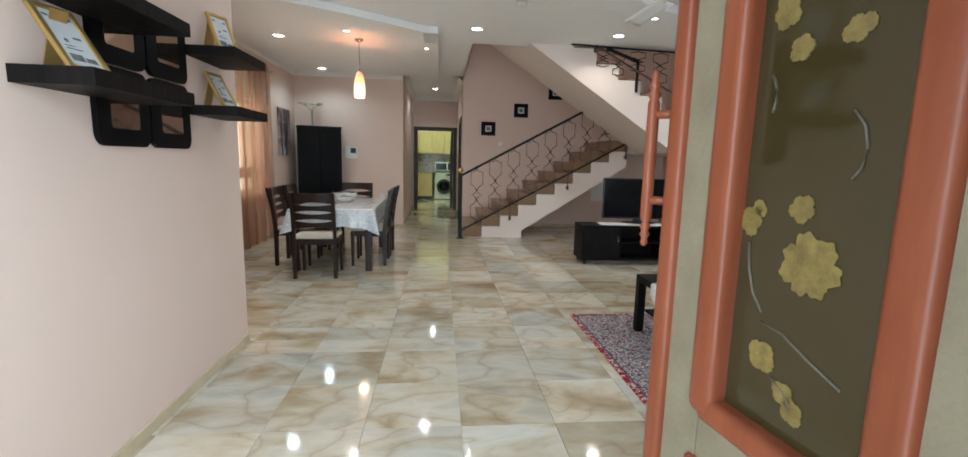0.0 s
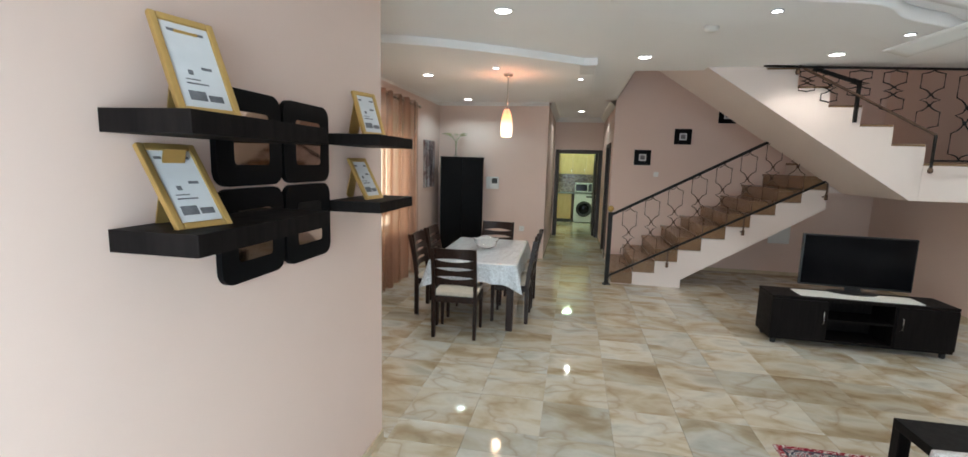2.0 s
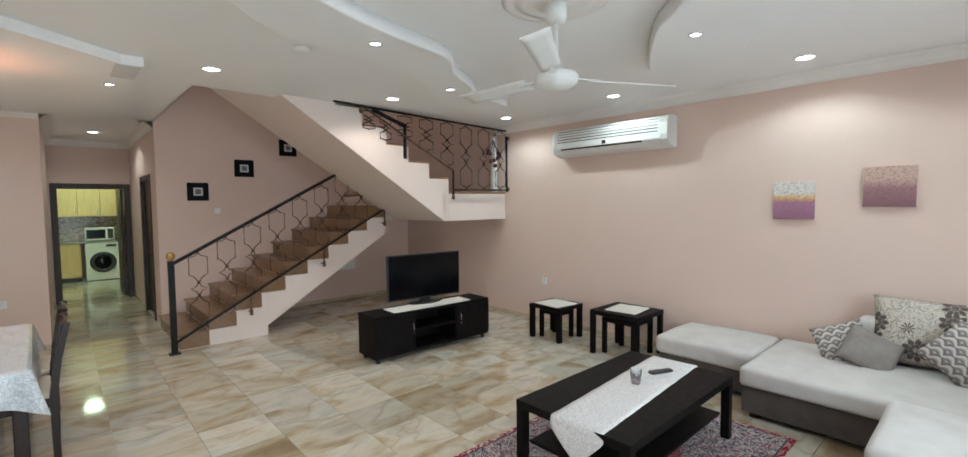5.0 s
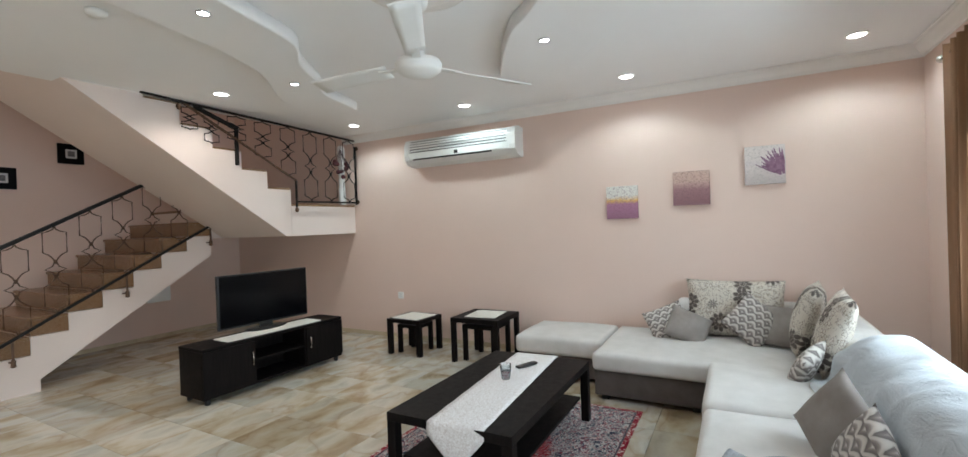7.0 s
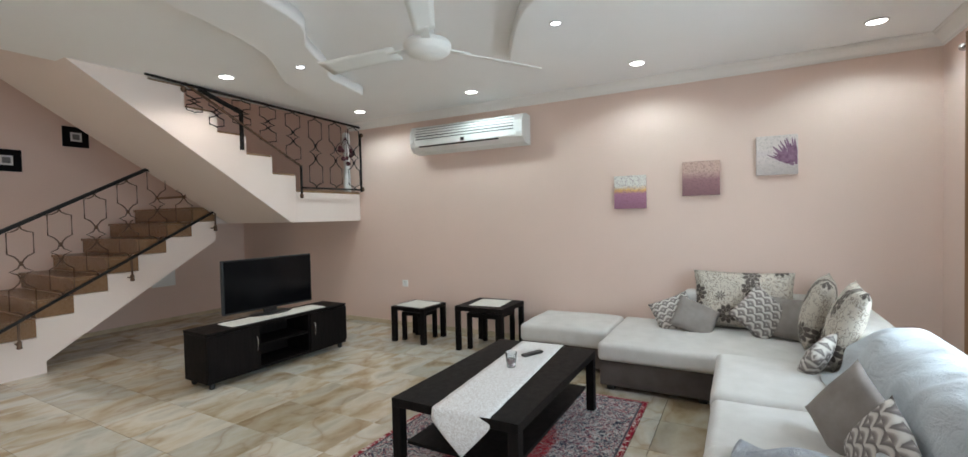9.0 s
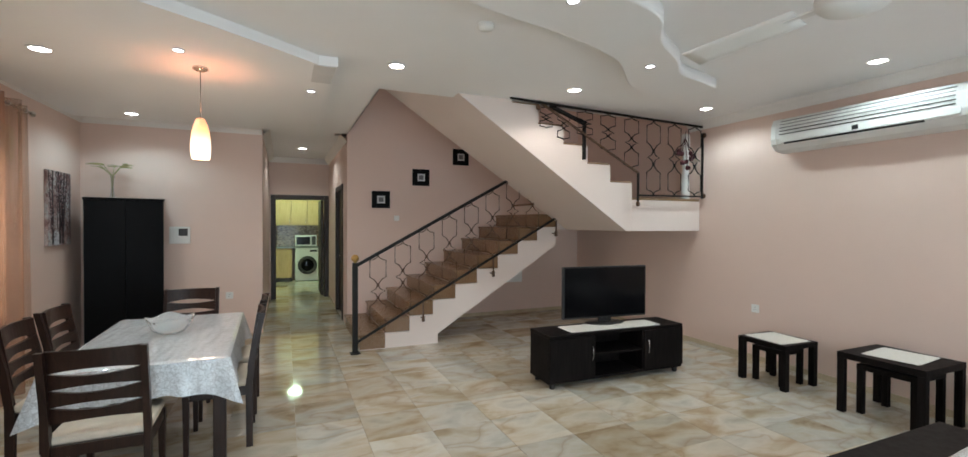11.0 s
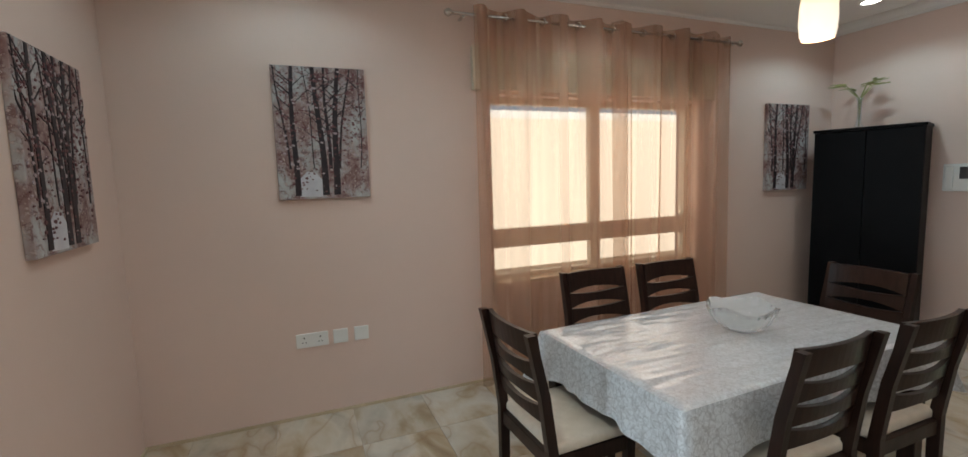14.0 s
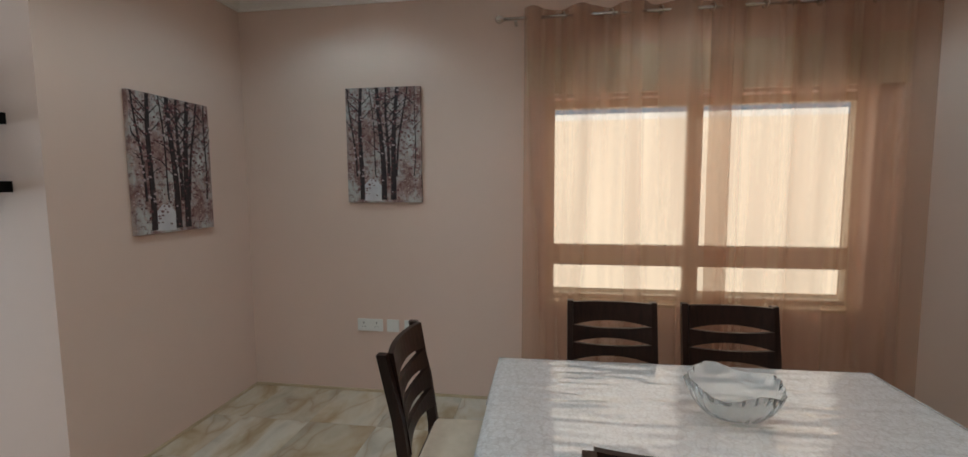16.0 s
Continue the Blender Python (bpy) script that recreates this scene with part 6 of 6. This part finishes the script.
def plate(name, at, turn, w, h, label, category, pieces=1):
    p = thing(name, at, label, category, "", turn)
    part("face", box(-w / 2, -0.012, -h / 2, w / 2, -0.001, h / 2, 0.004), PLASTIC, p)
    if pieces:
        bm = bmesh.new()
        for k in range(pieces):
            cx = -w / 2 + w * (k + 0.5) / pieces
            box(cx - 0.004, -0.0128, 0.012, cx + 0.004, -0.0121, 0.022, bm=bm)
            box(cx - 0.014, -0.0128, -0.014, cx - 0.006, -0.0121, -0.010, bm=bm)
            box(cx + 0.006, -0.0128, -0.014, cx + 0.014, -0.0121, -0.010, bm=bm)
        part("socket_holes", bm, GREYPLASTIC, p)
    return p


plate("wall_socket", (XL, 4.69, 0.50), 90, 0.19, 0.09, "white double wall socket on the pink wall", "socket", 2)
plate("wall_socket", (XL, 4.86, 0.50), 90, 0.09, 0.09, "white single wall plate beside a socket", "socket", 0)
plate("wall_socket", (XL, 4.99, 0.50), 90, 0.09, 0.09, "white single wall plate beside a socket", "socket", 0)
plate("wall_socket", (XR, 6.12, 0.58), -90, 0.09, 0.09, "white wall socket above the skirting", "socket", 1)
plate("wall_socket", (-0.30, YB, 0.55), 0, 0.09, 0.09, "white wall socket behind the dining table", "socket", 1)
plate("wall_switch", (1.95, YB, 1.60), 0, 0.08, 0.08, "pale wall switch beside the stair", "switch", 0)
panel = thing("access_panel", (3.95, YB, 0.72), "white access panel under the stair", "panel")
part("face", box(-0.16, -0.02, -0.19, 0.16, -0.001, 0.19, 0.006), PLASTIC, panel)
ic = thing("intercom", (-0.86, YB, 1.36), "white door intercom with a small grey screen", "intercom")
part("body", box(-0.115, -0.035, -0.11, 0.115, -0.001, 0.11, 0.008), PLASTIC, ic)
part("screen", box(-0.01, -0.0375, -0.01, 0.09, -0.0352, 0.085), GREYPLASTIC, ic, "small grey screen")
part("handset", box(-0.10, -0.05, -0.09, -0.045, -0.0352, 0.09, 0.007), PLASTIC, ic)
smoke = thing("smoke_detector", (1.58, 5.33, CEIL), "white round smoke detector on the ceiling", "smoke detector")
part("body", lathe([(0.055, 0), (0.055, -0.018), (0.042, -0.034), (0.002, -0.036)], 24), PLASTIC, smoke)
vent = thing("ceiling_sensor", (0.62, 9.35, CEIL), "small grey round sensor on the ceiling", "sensor")
part("body", lathe([(0.05, 0), (0.05, -0.01), (0.035, -0.02), (0.002, -0.021)], 20), STEEL, vent)

# Added flat panel: its grey paints the shaded end face of the lowered ceiling.
cv = thing("ceiling_vent", (0.665, 6.58, 2.745), "added pale grey panel coloured like the shaded end face of the lowered ceiling", "vent")
ENDSHADE = mottled("pale_grey_end_shade", (0.66, 0.66, 0.66), (0.72, 0.72, 0.72), 6, 0.6, 0.02)
part("panel", box(-0.08, -0.235, -0.008, 0.08, 0.235, -0.001, 0.002), ENDSHADE, cv)

# ---- the kitchen ----
KY = 16.1
structure("wall_kitchen_back", box(-2.0, KY, 0, 3.2, KY + 0.15, CEIL), PINK, "pale wall at the back of the kitchen")
structure("wall_kitchen_west", box(-2.15, YK + 0.15, 0, -2.0, KY + 0.15, CEIL), PINK, "pale side wall of the kitchen")
structure("wall_kitchen_east", box(3.2, YK + 0.15, 0, 3.35, KY + 0.15, CEIL), PINK, "pale side wall of the kitchen")
structure("wall_kitchen_front_west", box(-2.0, YK, 0, XC0 - 0.15, YK + 0.15, CEIL), PINK, "pale wall beside the kitchen doorway")
structure("wall_kitchen_front_east", box(XC1 + 0.15, YK, 0, 3.2, YK + 0.15, CEIL), PINK, "pale wall beside the kitchen doorway")
structure("ceiling_kitchen", box(-2.15, YK, CEIL, 3.35, KY + 0.15, CEIL + 0.1), WHITE, "white kitchen ceiling")
SPLASH = Mat("mosaic_splashback", (0.2, 0.12, 0.08), 0.2)
br = SPLASH.n("ShaderNodeTexBrick", Scale=11.0)
br.inputs["Color1"].default_value, br.inputs["Color2"].default_value, br.inputs["Mortar"].default_value = (0.10, 0.05, 0.03, 1), (0.42, 0.30, 0.20, 1), (0.3, 0.26, 0.2, 1)
mpg = SPLASH.n("ShaderNodeMapping")
mpg.inputs["Rotation"].default_value = (radians(90), 0, 0)
SPLASH.link(SPLASH.where(), mpg.inputs[0])
SPLASH.link(mpg.outputs[0], br.inputs["Vector"])
SPLASH.color(br.outputs["Color"])
structure("trim_splashback", box(-1.9, KY - 0.012, 0.9, 3.1, KY - 0.001, 1.45), SPLASH.m, "brown mosaic tile splashback")
for i in range(8):
    x = -1.74 + i * 0.46
    if not 0.45 < x + 0.22 < 1.4 or x < 0.1:
        u = thing("base_cabinet", (x, KY - 0.30, 0), "pale wooden kitchen base cabinet", "cabinet", "kitchen base cabinets")
        part("body", box(0.002, -0.27, 0.10, 0.458, 0.28, 0.86), KITCHENWOOD, u)
        part("door", box(0.006, -0.292, 0.12, 0.454, -0.2705, 0.85, 0.004), KITCHENWOOD, u)
        part("plinth", box(0.002, -0.24, 0, 0.458, 0.28, 0.099), GREYPLASTIC, u)
for i in range(10):
    x = -1.86 + i * 0.40
    u = thing("wall_cabinet", (x, KY - 0.02, 1.45), "pale wooden kitchen wall cabinet", "cabinet", "kitchen wall cabinets")
    part("body", box(0.002, -0.30, 0, 0.398, 0.01, 0.72), KITCHENWOOD, u)
    d = part("door", box(0.006, -0.322, 0.004, 0.394, -0.3005, 0.715, 0.004), KITCHENWOOD, u)
    part("handle", bar((0.36, -0.335, 0.05), (0.36, -0.335, 0.17), 0.01, 0.01), STEEL, d)
wt = part("worktop", box(-1.74, -0.61, 0.862, 2.3, 0.0, 0.90, 0.006), COUNTER)
wt.matrix_world = pose(0, KY - 0.015, 0)
tagged(wt, "grey-green speckled kitchen worktop", "worktop")
wm = thing("washing_machine", (0.93, KY - 0.33, 0), "white front-loading washing machine with dark round door", "washing machine")
part("body", box(-0.30, -0.29, 0.02, 0.30, 0.28, 0.855, 0.01), PLASTIC, wm)
part("control_panel", box(-0.295, -0.298, 0.73, 0.295, -0.2905, 0.85, 0.003), PLASTIC, wm)
part("display", box(0.06, -0.3005, 0.765, 0.24, -0.2985, 0.815), BLACKPLASTIC, wm)
d = part("door_ring", lathe([(0.215, 0.0), (0.235, 0.006), (0.235, 0.03), (0.2, 0.045), (0.165, 0.04), (0.16, 0.01)], 32), GREYPLASTIC, wm)
d.matrix_local = pose(0, -0.2905, 0.42, 90, 0, 0)
part("door_glass", lathe([(0.158, 0.0), (0.15, 0.02), (0.09, 0.035), (0.002, 0.038)], 32), SCREEN, d, "dark glass porthole")
part("foot", box(-0.28, -0.25, 0, 0.28, 0.25, 0.02), BLACKPLASTIC, wm)
mw = thing("microwave_oven", (0.90, KY - 0.33, 0.901), "white microwave oven on the kitchen worktop", "microwave")
part("body", box(-0.26, -0.17, 0.012, 0.26, 0.19, 0.29, 0.008), PLASTIC, mw)
part("door_window", box(-0.235, -0.1745, 0.05, 0.10, -0.1705, 0.25, 0.002), SCREEN, mw, "dark door window")
part("control_panel", box(0.14, -0.1745, 0.04, 0.24, -0.1705, 0.265, 0.002), GREYPLASTIC, mw)
part("foot", box(-0.24, -0.15, 0, 0.24, 0.17, 0.012), BLACKPLASTIC, mw)
kl = thing("ceiling_light", (0.6, 14.4, CEIL), "round white kitchen ceiling light switched on", "ceiling light")
part("diffuser", lathe([(0.17, 0.0), (0.17, -0.05), (0.12, -0.075), (0.002, -0.08)], 28), Mat("lit_kitchen_diffuser", (1, 1, 1), 0.5).glow((0.93, 1.0, 0.80), 6).m, kl)
lk = new("lamp", bpy.data.lights.new("lamp", "POINT"))
lk.data.energy, lk.data.color, lk.data.shadow_soft_size = 46, (0.66, 1.0, 0.66), 0.15
lk.parent = kl
lk.matrix_local = pose(0, 0, -0.25)

# ---- the vase of dark flowers on the landing ----
lv = thing("floor_vase", (5.12, 7.02, LZ + 0.001), "tall white vase with dark red dried flowers on the landing", "vase")
part("vase_body", lathe([(0.05, 0), (0.055, 0.02), (0.05, 0.20), (0.042, 0.40), (0.045, 0.60), (0.056, 0.72), (0.054, 0.80), (0.040, 0.84), (0.034, 0.84), (0.01, 0.80)], 20), PLASTIC, lv)
DRIED = mottled("dark_red_dried_flower", (0.045, 0.010, 0.014), (0.10, 0.025, 0.03), 30, 0.9)
rnd = random.Random(21)
for i in range(9):
    a, l = rnd.uniform(0, 6.28), rnd.uniform(0.05, 0.16)
    tip = Vector((l * math.cos(a) - 0.10, -0.05 - abs(l * math.sin(a)), rnd.uniform(0.38, 0.62)))
    part("stem", tube([(0, 0, 0.80), (-0.03, -0.03, 0.87), (-0.07, -0.06, 0.78), tip], 0.003, 5), DRIED, lv)
    bm = bmesh.new()
    bmesh.ops.create_icosphere(bm, subdivisions=2, radius=0.03)
    for v in bm.verts:
        v.co = tip + v.co * (1 + 0.4 * noise.noise(v.co * 60 + Vector((i, 0, 0))))
    part("flower_head", bm, DRIED, lv)

# ---- floor tiles, each a piece of its own ----
TILE, DEEP, GAP = 0.463, 0.452, 0.0025
mesh_of = {}


def tile(x0, y0, x1, y1):
    w, d = round(x1 - x0, 3), round(y1 - y0, 3)
    if (w, d) not in mesh_of:
        bm = box(-w / 2, -d / 2, -0.011, w / 2, d / 2, 0.0)
        me = bpy.data.meshes.new("tile")
        bm.to_mesh(me)
        bm.free()
        me.materials.append(MARBLE)
        mesh_of[(w, d)] = me
    ob = new("tile", mesh_of[(w, d)])
    ob.location = ((x0 + x1) / 2, (y0 + y1) / 2, 0)
    ob.parent = floor


def pave(x0, y0, x1, y1, ox, oy):
    i0, j0 = math.floor((x0 - ox) / TILE) - 1, math.floor((y0 - oy) / DEEP)
    i1, j1 = math.ceil((x1 - ox) / TILE) + 1, math.ceil((y1 - oy) / DEEP)
    for i in range(i0, i1):
        for j in range(j0, j1):
            slip = ox
            a, b2 = max(x0, slip + i * TILE) + GAP / 2, max(y0, oy + j * DEEP) + GAP / 2
            c, d2 = min(x1, slip + (i + 1) * TILE) - GAP / 2, min(y1, oy + (j + 1) * DEEP) - GAP / 2
            if c - a > 0.02 and d2 - b2 > 0.02:
                tile(a, b2, c, d2)


OX, OY = 0.45, 3.10
pave(XS, YF - 0.2, XR, YS, OX, OY)
pave(XL, YS, XR, YB, OX, OY)
pave(XC0, YB, XC1, YK + 0.15, OX, OY)
pave(-0.3, YK + 0.15, 1.6, KY, OX, OY)
